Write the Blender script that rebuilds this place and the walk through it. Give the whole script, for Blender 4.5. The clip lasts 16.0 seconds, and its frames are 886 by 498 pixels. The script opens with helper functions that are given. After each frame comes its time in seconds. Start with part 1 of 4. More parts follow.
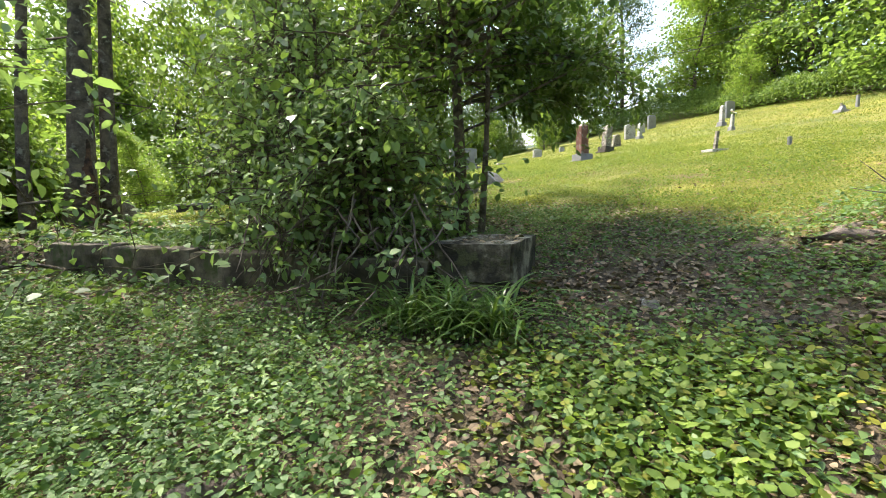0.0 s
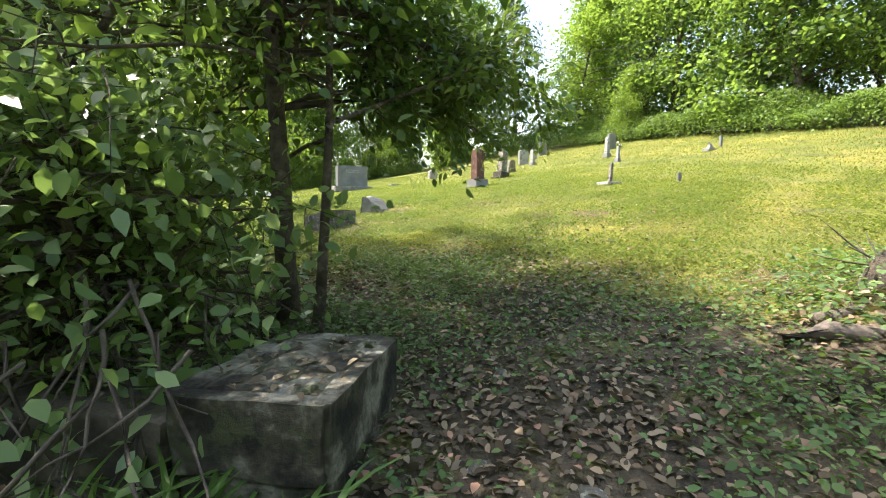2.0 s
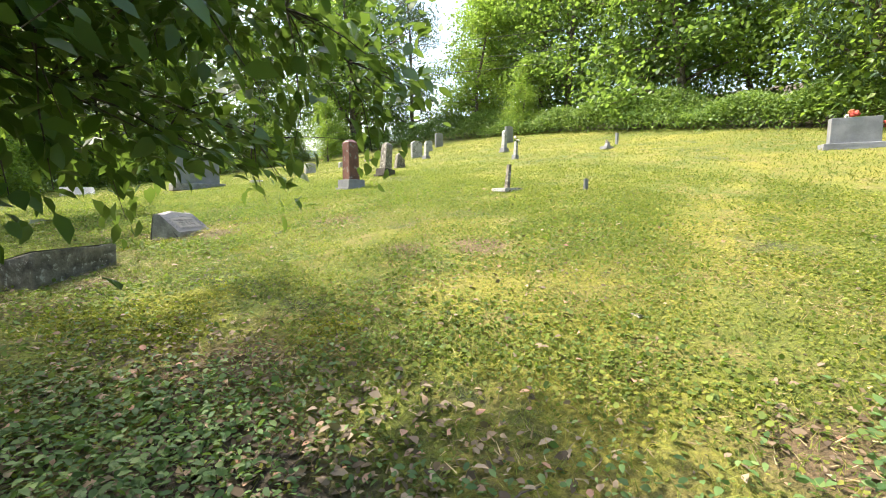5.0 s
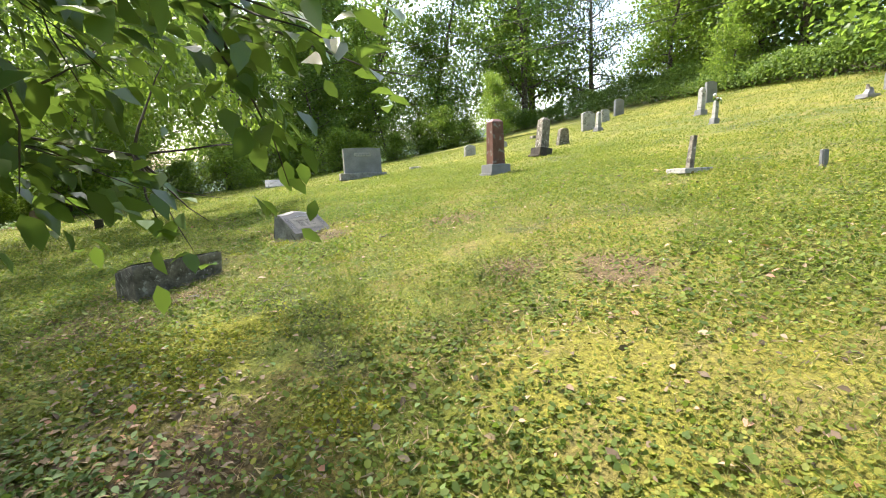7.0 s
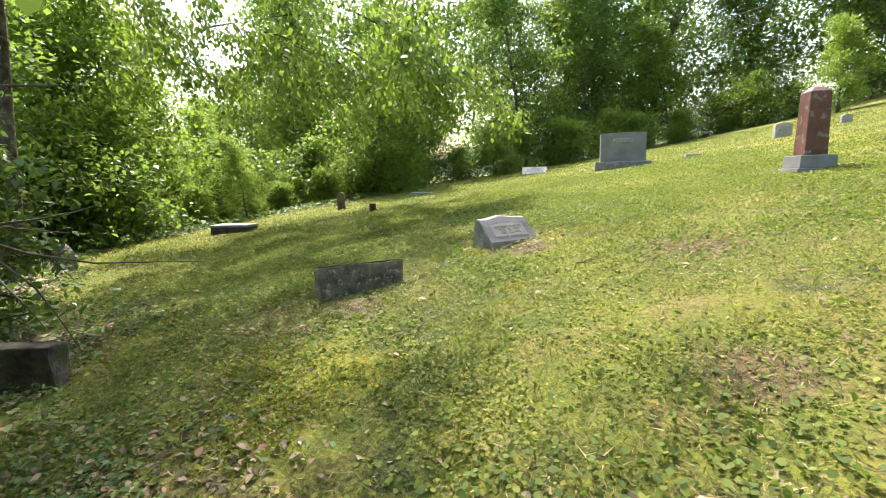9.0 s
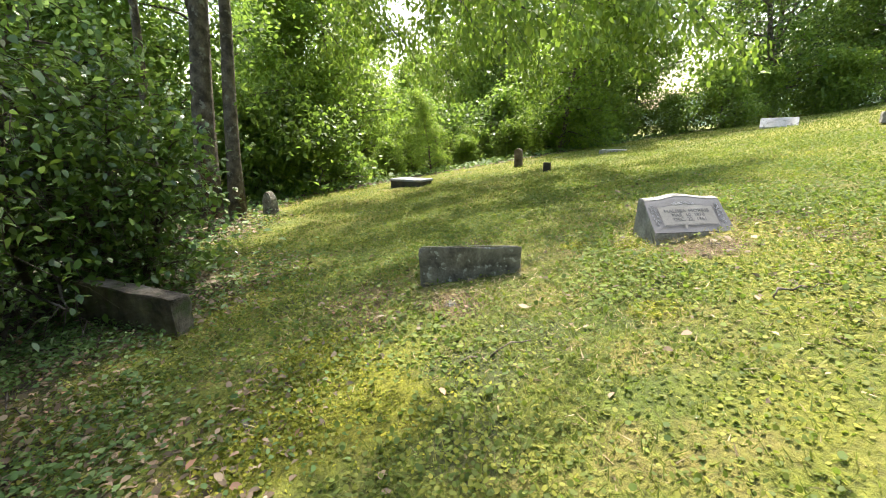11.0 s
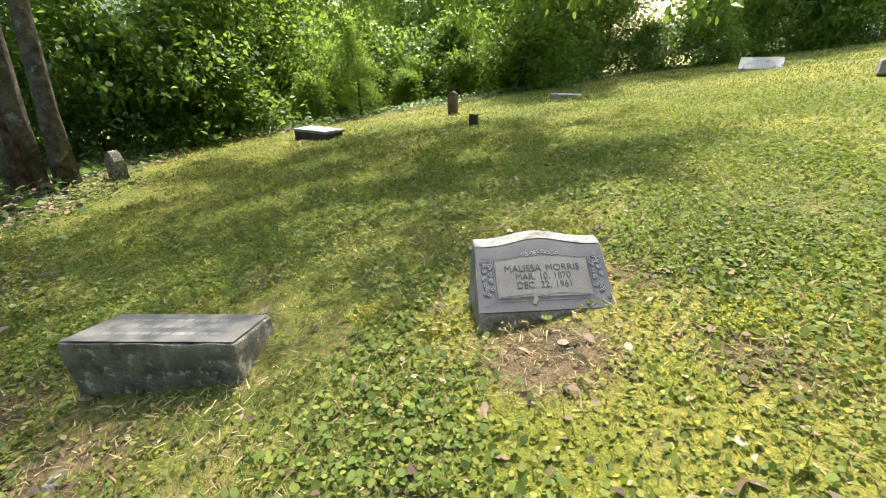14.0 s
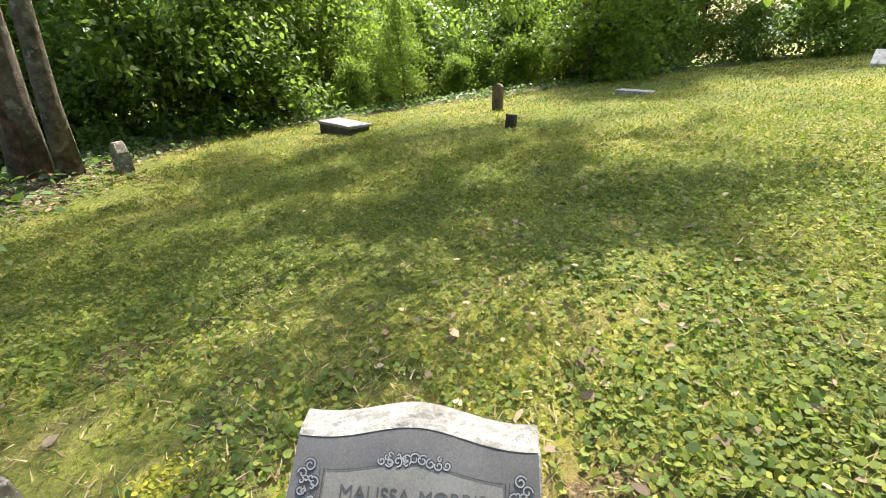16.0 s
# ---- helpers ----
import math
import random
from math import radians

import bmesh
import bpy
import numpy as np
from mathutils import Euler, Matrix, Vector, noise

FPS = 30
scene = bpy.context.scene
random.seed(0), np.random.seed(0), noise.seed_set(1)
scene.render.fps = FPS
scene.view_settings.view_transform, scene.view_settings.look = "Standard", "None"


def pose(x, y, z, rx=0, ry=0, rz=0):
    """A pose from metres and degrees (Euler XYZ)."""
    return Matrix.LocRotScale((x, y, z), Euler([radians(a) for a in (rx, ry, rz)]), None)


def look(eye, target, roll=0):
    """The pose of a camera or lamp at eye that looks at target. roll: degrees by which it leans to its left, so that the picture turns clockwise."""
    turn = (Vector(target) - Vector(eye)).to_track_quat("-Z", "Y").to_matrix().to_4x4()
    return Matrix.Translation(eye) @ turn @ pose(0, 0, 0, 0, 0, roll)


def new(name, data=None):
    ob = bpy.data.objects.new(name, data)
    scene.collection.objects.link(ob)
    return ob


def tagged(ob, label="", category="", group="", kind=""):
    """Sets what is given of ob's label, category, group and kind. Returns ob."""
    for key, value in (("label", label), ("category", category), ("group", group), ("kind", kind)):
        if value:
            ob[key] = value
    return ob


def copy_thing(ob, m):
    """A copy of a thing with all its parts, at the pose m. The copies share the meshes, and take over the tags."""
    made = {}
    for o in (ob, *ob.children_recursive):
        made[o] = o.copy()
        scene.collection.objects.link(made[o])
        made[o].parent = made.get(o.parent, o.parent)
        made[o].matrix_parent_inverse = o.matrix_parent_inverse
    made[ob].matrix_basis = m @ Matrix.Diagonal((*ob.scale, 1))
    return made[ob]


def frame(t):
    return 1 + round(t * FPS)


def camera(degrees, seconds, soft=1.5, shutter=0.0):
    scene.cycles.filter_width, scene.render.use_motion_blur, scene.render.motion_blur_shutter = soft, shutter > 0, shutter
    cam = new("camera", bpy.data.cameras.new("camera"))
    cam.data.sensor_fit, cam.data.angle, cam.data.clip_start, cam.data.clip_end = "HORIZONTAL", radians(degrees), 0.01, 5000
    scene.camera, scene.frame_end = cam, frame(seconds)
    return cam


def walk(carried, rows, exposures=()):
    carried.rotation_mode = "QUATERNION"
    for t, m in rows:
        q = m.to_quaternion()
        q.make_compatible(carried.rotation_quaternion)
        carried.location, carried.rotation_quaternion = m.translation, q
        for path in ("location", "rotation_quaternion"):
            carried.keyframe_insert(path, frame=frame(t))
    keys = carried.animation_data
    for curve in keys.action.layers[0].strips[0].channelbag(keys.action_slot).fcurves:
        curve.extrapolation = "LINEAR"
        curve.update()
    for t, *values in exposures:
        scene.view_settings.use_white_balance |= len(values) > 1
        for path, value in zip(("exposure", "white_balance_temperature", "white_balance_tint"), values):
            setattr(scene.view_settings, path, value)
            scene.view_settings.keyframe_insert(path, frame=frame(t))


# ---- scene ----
cam = camera(90.1, 16.0, 0.95)
PATH = [
    (0, look((0.000, 0.000, 1.300), (-0.245, 1.973, 1.083), -1.82)),
    (0.5, look((0.094, 0.402, 1.378), (-0.019, 2.389, 1.181), -0.91)),
    (1, look((0.107, 0.837, 1.471), (0.116, 2.827, 1.271), -0.37)),
    (1.5, look((0.175, 1.197, 1.481), (0.255, 3.188, 1.309), -0.50)),
    (2, look((0.321, 1.617, 1.577), (0.525, 3.601, 1.423), -0.38)),
    (2.5, look((0.497, 2.029, 1.619), (0.857, 3.991, 1.480), -0.28)),
    (3, look((0.666, 2.378, 1.683), (1.160, 4.310, 1.534), 0.18)),
    (3.5, look((0.911, 2.754, 1.811), (1.503, 4.657, 1.638), 0.55)),
    (4, look((1.082, 3.103, 1.864), (1.733, 4.984, 1.674), 0.55)),
    (4.2, look((1.136, 3.241, 1.920), (1.801, 5.117, 1.719), 0.30)),
    (6.3, look((1.984, 4.516, 2.153), (2.220, 6.487, 1.910), -2.77)),
    (6.5, look((2.083, 4.623, 2.200), (2.209, 6.602, 1.938), -2.72)),
    (7, look((2.236, 4.840, 2.229), (2.060, 6.810, 1.934), -2.59)),
    (7.5, look((2.375, 5.141, 2.305), (1.899, 7.057, 1.984), -2.63)),
    (8, look((2.483, 5.424, 2.319), (1.730, 7.250, 2.003), -2.61)),
    (8.5, look((2.591, 5.737, 2.417), (1.595, 7.439, 2.087), -2.13)),
    (9, look((2.602, 6.040, 2.440), (1.341, 7.558, 2.109), -1.77)),
    (9.5, look((2.571, 6.263, 2.502), (1.019, 7.471, 2.143), -1.28)),
    (9.7, look((2.559, 6.368, 2.491), (0.906, 7.433, 2.122), -1.46)),
    (11.8, look((2.175, 7.653, 2.605), (0.409, 8.425, 2.072), -2.06)),
    (12, look((2.118, 7.807, 2.665), (0.361, 8.588, 2.114), -1.94)),
    (12.5, look((1.981, 8.085, 2.704), (0.261, 8.919, 2.116), -1.20)),
    (13, look((1.772, 8.416, 2.769), (0.095, 9.300, 2.131), -0.95)),
    (13.5, look((1.627, 8.716, 2.777), (-0.020, 9.596, 2.060), -0.75)),
    (14, look((1.471, 9.100, 2.790), (-0.169, 9.913, 1.982), -0.80)),
    (14.5, look((1.308, 9.389, 2.785), (-0.322, 10.121, 1.888), -0.64)),
    (15, look((1.090, 9.700, 2.773), (-0.535, 10.346, 1.802), -0.70)),
    (15.5, look((0.921, 9.933, 2.782), (-0.739, 10.510, 1.827), -0.77)),
    (16, look((0.672, 10.247, 2.867), (-1.050, 10.773, 1.998), -0.18)),
]
walk(cam, PATH, [(0, 1.85), (2, 1.95), (3.5, 1.95), (6.5, 1.75), (9.5, 1.78), (12, 2.02), (12.5, 1.93), (13, 1.82), (14, 1.75), (15, 1.68), (15.5, 1.66), (16, 1.92)])

# ---- world, sun, exposure ----
SUN_AZ = math.atan2(0.55, -0.835)          # where the sun stands, counter-clockwise from +x
SUN_EL = radians(58)
world = bpy.data.worlds.new("sky")
scene.world = world
world.use_nodes = True
wn = world.node_tree
sky = wn.nodes.new("ShaderNodeTexSky")
sky.sky_type, sky.sun_disc = "NISHITA", False
sky.sun_elevation, sky.sun_rotation = SUN_EL, math.pi / 2 - SUN_AZ
sky.air_density, sky.dust_density, sky.ozone_density = 1.6, 4.0, 1.0
wn.links.new(sky.outputs[0], wn.nodes["Background"].inputs[0])
wn.nodes["Background"].inputs[1].default_value = 0.15
sun = new("sun", bpy.data.lights.new("sun", "SUN"))
sun.data.energy, sun.data.angle, sun.data.color = 3.2, radians(0.6), (1.0, 0.94, 0.82)
sun_way = Vector((math.cos(SUN_AZ) * math.cos(SUN_EL), math.sin(SUN_AZ) * math.cos(SUN_EL), math.sin(SUN_EL)))
sun.matrix_world = look(sun_way * 60, (0, 0, 0))

# ---- materials ----


def ramp(nt, fac, stops):
    n = nt.nodes.new("ShaderNodeValToRGB")
    els = n.color_ramp.elements
    while len(els) < len(stops):
        els.new(0.5)
    for e, (p, c) in zip(els, stops):
        e.position, e.color = p, (*c, 1)
    nt.links.new(fac, n.inputs[0])
    return n.outputs[0]


def noise_tex(nt, scale, detail=4, rough=0.6, coord="Object"):
    tc = nt.nodes.new("ShaderNodeTexCoord")
    n = nt.nodes.new("ShaderNodeTexNoise")
    n.inputs["Scale"].default_value, n.inputs["Detail"].default_value = scale, detail
    n.inputs["Roughness"].default_value = rough
    nt.links.new(tc.outputs[coord], n.inputs["Vector"])
    return n.outputs[0]


def mix(nt, fac, a, b, how="MIX"):
    n = nt.nodes.new("ShaderNodeMix")
    n.data_type, n.blend_type = "RGBA", how
    for sock, v in ((n.inputs[0], fac), (n.inputs[6], a), (n.inputs[7], b)):
        if hasattr(v, "is_output"):
            nt.links.new(v, sock)
        else:
            sock.default_value = v if not isinstance(v, tuple) else (*v, 1)
    return n.outputs[2]


def band(nt, fac, lo, hi):
    n = nt.nodes.new("ShaderNodeMapRange")
    n.inputs[1].default_value, n.inputs[2].default_value = lo, hi
    nt.links.new(fac, n.inputs[0])
    return n.outputs[0]


def base_material(name, rough=0.8):
    m = bpy.data.materials.new(name)
    m.use_nodes = True
    b = m.node_tree.nodes["Principled BSDF"]
    b.inputs["Roughness"].default_value = rough
    return m, m.node_tree, b


def bump(nt, bsdf, height, strength, dist):
    n = nt.nodes.new("ShaderNodeBump")
    n.inputs["Strength"].default_value, n.inputs["Distance"].default_value = strength, dist
    nt.links.new(height, n.inputs["Height"])
    nt.links.new(n.outputs[0], bsdf.inputs["Normal"])


def surface(name, stops, scale, fine, rough=0.85, strength=0.5, dist=0.01, spots=None, spot_scale=6.0, cut=(0.56, 0.62)):
    """Mottled stone, soil, bark or concrete: a coarse and a fine noise, and spots of another colour."""
    m, nt, b = base_material(name, rough)
    coarse, small = noise_tex(nt, scale), noise_tex(nt, fine, 6, 0.7)
    col = ramp(nt, coarse, stops)
    col = mix(nt, 0.55, col, ramp(nt, small, [(0.3, (0.25, 0.25, 0.25)), (0.7, (0.75, 0.75, 0.75))]), "OVERLAY")
    if spots:
        col = mix(nt, band(nt, noise_tex(nt, spot_scale, 5, 0.65), *cut), col, spots)
    nt.links.new(col, b.inputs["Base Color"])
    bump(nt, b, small, strength, dist)
    return m


def leaf_material(name, stops, gloss=0.45, through_amount=0.35, patch=1.2):
    """Leaves: every leaf its own tint, patches of tint over the crown, light shining through."""
    m, nt, b = base_material(name, gloss)
    geo = nt.nodes.new("ShaderNodeNewGeometry")
    col = ramp(nt, geo.outputs["Random Per Island"], stops)
    col = mix(nt, 0.5, col, ramp(nt, noise_tex(nt, patch, 3), [(0.3, (0.3, 0.32, 0.3)), (0.7, (0.72, 0.7, 0.6))]), "OVERLAY")
    nt.links.new(col, b.inputs["Base Color"])
    tr = nt.nodes.new("ShaderNodeBsdfTranslucent")
    nt.links.new(mix(nt, 0.6, col, (0.27, 0.40, 0.05)), tr.inputs["Color"])
    mx = nt.nodes.new("ShaderNodeMixShader")
    mx.inputs[0].default_value = through_amount
    nt.links.new(b.outputs[0], mx.inputs[1])
    nt.links.new(tr.outputs[0], mx.inputs[2])
    nt.links.new(mx.outputs[0], nt.nodes["Material Output"].inputs[0])
    return m


MAT = {
    "holly": leaf_material("holly_leaf", [(0, (0.045, 0.09, 0.02)), (0.6, (0.08, 0.15, 0.03)), (1, (0.14, 0.21, 0.05))], 0.34, 0.34),
    "shrub": leaf_material("shrub_leaf", [(0, (0.13, 0.21, 0.08)), (0.7, (0.23, 0.33, 0.14)), (1, (0.36, 0.45, 0.25))], 0.3, 0.52),
    "oak": leaf_material("forest_leaf", [(0, (0.07, 0.13, 0.032)), (0.6, (0.12, 0.20, 0.05)), (1, (0.22, 0.30, 0.07))], 0.42, 0.6, 0.35),
    "pale": leaf_material("pale_leaf", [(0, (0.11, 0.18, 0.025)), (0.6, (0.18, 0.27, 0.04)), (1, (0.30, 0.37, 0.06))], 0.45, 0.6, 0.4),
    "pine": leaf_material("pine_needle", [(0, (0.03, 0.06, 0.03)), (1, (0.06, 0.11, 0.05))], 0.6, 0.15, 0.5),
    "hedge": leaf_material("hedge_leaf", [(0, (0.07, 0.13, 0.025)), (0.6, (0.12, 0.20, 0.035)), (1, (0.20, 0.28, 0.05))], 0.55, 0.4, 0.5),
    "clover": leaf_material("clover_leaf", [(0, (0.06, 0.09, 0.013)), (0.5, (0.135, 0.158, 0.019)), (1, (0.27, 0.255, 0.035))], 0.7, 0.4, 0.9),
    "ivy": leaf_material("ivy_leaf", [(0, (0.04, 0.09, 0.025)), (0.6, (0.095, 0.175, 0.05)), (1, (0.19, 0.27, 0.09))], 0.6, 0.35, 1.2),
    "grass": leaf_material("grass_blade", [(0, (0.085, 0.115, 0.015)), (0.6, (0.165, 0.183, 0.024)), (1, (0.32, 0.265, 0.065))], 0.6, 0.38, 0.6),
    "lily": leaf_material("strap_leaf", [(0, (0.05, 0.11, 0.02)), (1, (0.13, 0.21, 0.05))], 0.35, 0.3, 3.0),
    "dead": leaf_material("dead_leaf", [(0, (0.06, 0.038, 0.024)), (0.5, (0.17, 0.115, 0.075)), (0.85, (0.34, 0.255, 0.18)), (1, (0.40, 0.20, 0.14))], 0.75, 0.1, 2.0),
    "bark": surface("bark", [(0.36, (0.05, 0.037, 0.027)), (0.64, (0.19, 0.15, 0.11))], 6, 34, 0.9, 1.0, 0.04, (0.27, 0.25, 0.20), 7, (0.56, 0.64)),
    "twig": surface("twig_bark", [(0.3, (0.045, 0.035, 0.028)), (0.7, (0.12, 0.10, 0.08))], 12, 60, 0.85, 0.4, 0.004),
    "deadwood": surface("dead_wood", [(0.3, (0.07, 0.05, 0.04)), (0.7, (0.20, 0.16, 0.13))], 6, 45, 0.9, 0.8, 0.02),
    "concrete": surface("weathered_concrete", [(0.40, (0.022, 0.018, 0.013)), (0.5, (0.085, 0.07, 0.052)), (0.6, (0.30, 0.27, 0.215))], 4.0, 36, 0.9, 1.0, 0.02, (0.075, 0.078, 0.035), 6, (0.54, 0.62)),
    "granite": surface("grey_granite", [(0.35, (0.17, 0.17, 0.18)), (0.65, (0.25, 0.25, 0.26))], 3, 130, 0.55, 0.12, 0.002, (0.22, 0.22, 0.22), 9, (0.6, 0.75)),
    "carved": surface("polished_granite", [(0.35, (0.08, 0.074, 0.070)), (0.65, (0.122, 0.113, 0.107))], 4, 160, 0.42, 0.05, 0.001, (0.14, 0.135, 0.13), 5, (0.58, 0.75)),
    "panel": surface("frosted_granite", [(0.35, (0.11, 0.105, 0.096)), (0.65, (0.155, 0.148, 0.136))], 5, 150, 0.7, 0.1, 0.001, (0.15, 0.15, 0.14), 7, (0.55, 0.75)),
    "rough": surface("rough_granite", [(0.35, (0.17, 0.16, 0.145)), (0.65, (0.32, 0.31, 0.285))], 8, 55, 0.85, 0.9, 0.012),
    "lichen": surface("lichened_stone", [(0.36, (0.095, 0.082, 0.063)), (0.64, (0.28, 0.25, 0.205))], 9, 70, 0.9, 0.9, 0.014, (0.46, 0.44, 0.385), 17, (0.575, 0.62)),
    "marble": surface("weathered_marble", [(0.3, (0.27, 0.26, 0.24)), (0.7, (0.44, 0.43, 0.41))], 5, 50, 0.7, 0.3, 0.005, (0.18, 0.175, 0.15), 8),
    "red": surface("red_granite", [(0.3, (0.095, 0.042, 0.034)), (0.7, (0.19, 0.09, 0.072))], 5, 90, 0.45, 0.1, 0.002, (0.22, 0.20, 0.19), 7),
    "dark": surface("dark_slab_stone", [(0.3, (0.03, 0.025, 0.02)), (0.7, (0.085, 0.07, 0.055))], 4, 45, 0.9, 0.7, 0.012, (0.07, 0.08, 0.035), 6),
    "weed": leaf_material("weed_leaf", [(0, (0.05, 0.085, 0.014)), (0.6, (0.11, 0.155, 0.022)), (1, (0.20, 0.235, 0.035))], 0.75, 0.38, 1.5),
    "violet": leaf_material("violet_leaf", [(0, (0.09, 0.15, 0.025)), (0.6, (0.17, 0.25, 0.04)), (1, (0.27, 0.34, 0.07))], 0.6, 0.45, 1.2),
    "straw": leaf_material("dry_straw", [(0, (0.16, 0.11, 0.06)), (0.6, (0.30, 0.22, 0.12)), (1, (0.44, 0.35, 0.20))], 0.8, 0.15, 2.0),
    "moss": leaf_material("moss_tuft", [(0, (0.14, 0.155, 0.012)), (0.6, (0.26, 0.255, 0.016)), (1, (0.38, 0.335, 0.025))], 0.8, 0.3, 3.0),
    "wallstone": surface("stained_wall_concrete", [(0.38, (0.04, 0.031, 0.022)), (0.62, (0.19, 0.155, 0.115))], 3, 40, 0.9, 0.8, 0.015, (0.07, 0.085, 0.03), 5, (0.54, 0.64)),
    "redwood": surface("rotten_red_wood", [(0.36, (0.03, 0.016, 0.010)), (0.64, (0.17, 0.085, 0.05))], 7, 40, 0.95, 1.0, 0.03),
    "cut": surface("cut_lettering", [(0.3, (0.035, 0.035, 0.037)), (0.7, (0.06, 0.06, 0.06))], 20, 90, 0.8, 0.1, 0.001),
    "bloom_red": surface("red_bloom", [(0.3, (0.45, 0.04, 0.03)), (0.7, (0.65, 0.12, 0.08))], 30, 90, 0.7),
    "bloom_white": surface("white_bloom", [(0.3, (0.6, 0.58, 0.56)), (0.7, (0.8, 0.78, 0.76))], 30, 90, 0.7),
    "wire": surface("black_cable", [(0.3, (0.03, 0.03, 0.03)), (0.7, (0.05, 0.05, 0.05))], 20, 50, 0.6),
    "far": surface("wooded_ridge", [(0.35, (0.02, 0.045, 0.022)), (0.65, (0.05, 0.085, 0.04))], 0.12, 0.9, 0.9, 1.0, 0.6),
}

# ---- the lie of the land ----


def smooth(a, lo, hi):
    k = np.clip((a - lo) / (hi - lo), 0, 1)
    return k * k * (3 - 2 * k)


def wall_side(x, y):
    """Metres behind the retaining wall's line, which runs from the gate pillar to the west."""
    return (x + 0.45) * 0.29 + (y - 3.2) * 0.957


def ground_z(x, y):
    x, y = np.asarray(x, float), np.asarray(y, float)
    cx, cy = np.clip(x, -10.5, 17), np.clip(y, -2.5, 45)
    z = -0.0152 + 0.0482 * cx + 0.184 * cy + 0.0023 * cx * cx + 0.0031 * cx * cy - 0.0022 * cy * cy
    z = z + 0.0022 * np.clip(cy - 17, 0, None) ** 2
    z = z - 0.16 * np.clip(-10.5 - x, 0, 22) + 0.16 * np.clip(x - 17, 0, 60) + 0.05 * np.clip(y - 45, 0, 60)
    z = z + 0.34 * smooth(wall_side(x, y), 0.02, 0.22) * np.exp(-np.clip(wall_side(x, y), 0, 9) / 1.8) * smooth(-x, -0.4, 0.3)
    z = z + 0.20 * np.exp(-((x + 6.75) ** 2 + (y - 6.7) ** 2) / 1.1)
    z = z + 0.42 * np.exp(-((x - 3.7) ** 2 + (y - 3.3) ** 2) / 0.9)
    return z


def gz(x, y):
    return float(ground_z(x, y))


def lawn(x, y):
    """1 on the mown lawn, 0 in the woods, on the bank and on the leaf-strewn path."""
    west = smooth(x, -10.2, -9.2) * smooth(y - (5.2 - 0.55 * (np.clip(x, -9, 0) + 5)), 0, 1.5)
    edge = smooth(17.2 - 0.09 * np.abs(y - 12) ** 1.15 - x, 0, 0.8)
    path = smooth(y + 0.45 * np.clip(x, -1.4, 9) - 5.6 - 0.5 * np.sin(x * 1.7), -0.6, 1.6)
    return np.maximum(west * edge * path, 0.9 * smooth(-x, 12.5, 14.5))


# ---- builders ----


def part(name, bm, material, parent=None, label=""):
    me = bpy.data.meshes.new(name)
    bm.to_mesh(me)
    bm.free()
    return mesh_part(name, me, material, parent, label)


def mesh_part(name, me, material, parent=None, label=""):
    me.materials.append(MAT[material])
    ob = new(name, me)
    ob.parent = parent
    return tagged(ob, label)


def thing(name, m, label, category, group=""):
    ob = new(name)
    ob.empty_display_size = 0.1
    ob.matrix_world = m
    return tagged(ob, label, category, group)


def arrays(name, verts, faces):
    """A mesh from an array of points and an array of faces, all with the same number of corners."""
    me = bpy.data.meshes.new(name)
    n, k = len(faces), faces.shape[1]
    me.vertices.add(len(verts))
    me.vertices.foreach_set("co", np.ascontiguousarray(verts, dtype=np.float32).ravel())
    me.loops.add(n * k)
    me.loops.foreach_set("vertex_index", np.ascontiguousarray(faces, dtype=np.int32).ravel())
    me.polygons.add(n)
    me.polygons.foreach_set("loop_start", np.arange(0, n * k, k, dtype=np.int32))
    me.update(calc_edges=True)
    return me


def unit(v):
    return v / np.maximum(np.linalg.norm(v, axis=-1, keepdims=True), 1e-9)


LEAF = np.array([(0, 0, 0), (0.25, 0.30, 0.09), (0.22, 0.66, 0.07), (0, 1, -0.1), (-0.22, 0.66, 0.07), (-0.25, 0.30, 0.09)])
KITE = np.array([(0, 0, 0), (0.36, 0.45, 0.08), (0, 1, -0.08), (-0.36, 0.45, 0.08)])
BLADE = np.array([(-0.05, 0, 0), (0.05, 0, 0), (0, 1, 0.0)])
ROUND = np.array([(0, 0, 0), (0.42, 0.15, 0.05), (0.5, 0.6, 0.1), (0, 0.92, 0.02), (-0.5, 0.6, 0.1), (-0.42, 0.15, 0.05)])


def leaves(name, rng, spots, along, up, size, shape):
    """Leaves of one shape at the spots: each points along its way, its upper face turned up."""
    n, k = len(spots), len(shape)
    y = unit(along)
    x = unit(np.cross(y, up))
    z = np.cross(x, y)
    s = size[:, None, None] if np.ndim(size) else np.full((n, 1, 1), size)
    w = rng.uniform(0.8, 1.25, (n, 1, 1))
    v = spots[:, None, :] + s * (w * shape[None, :, 0:1] * x[:, None, :] + shape[None, :, 1:2] * y[:, None, :] + shape[None, :, 2:3] * z[:, None, :])
    return arrays(name, v.reshape(-1, 3), np.arange(n * k).reshape(n, k))


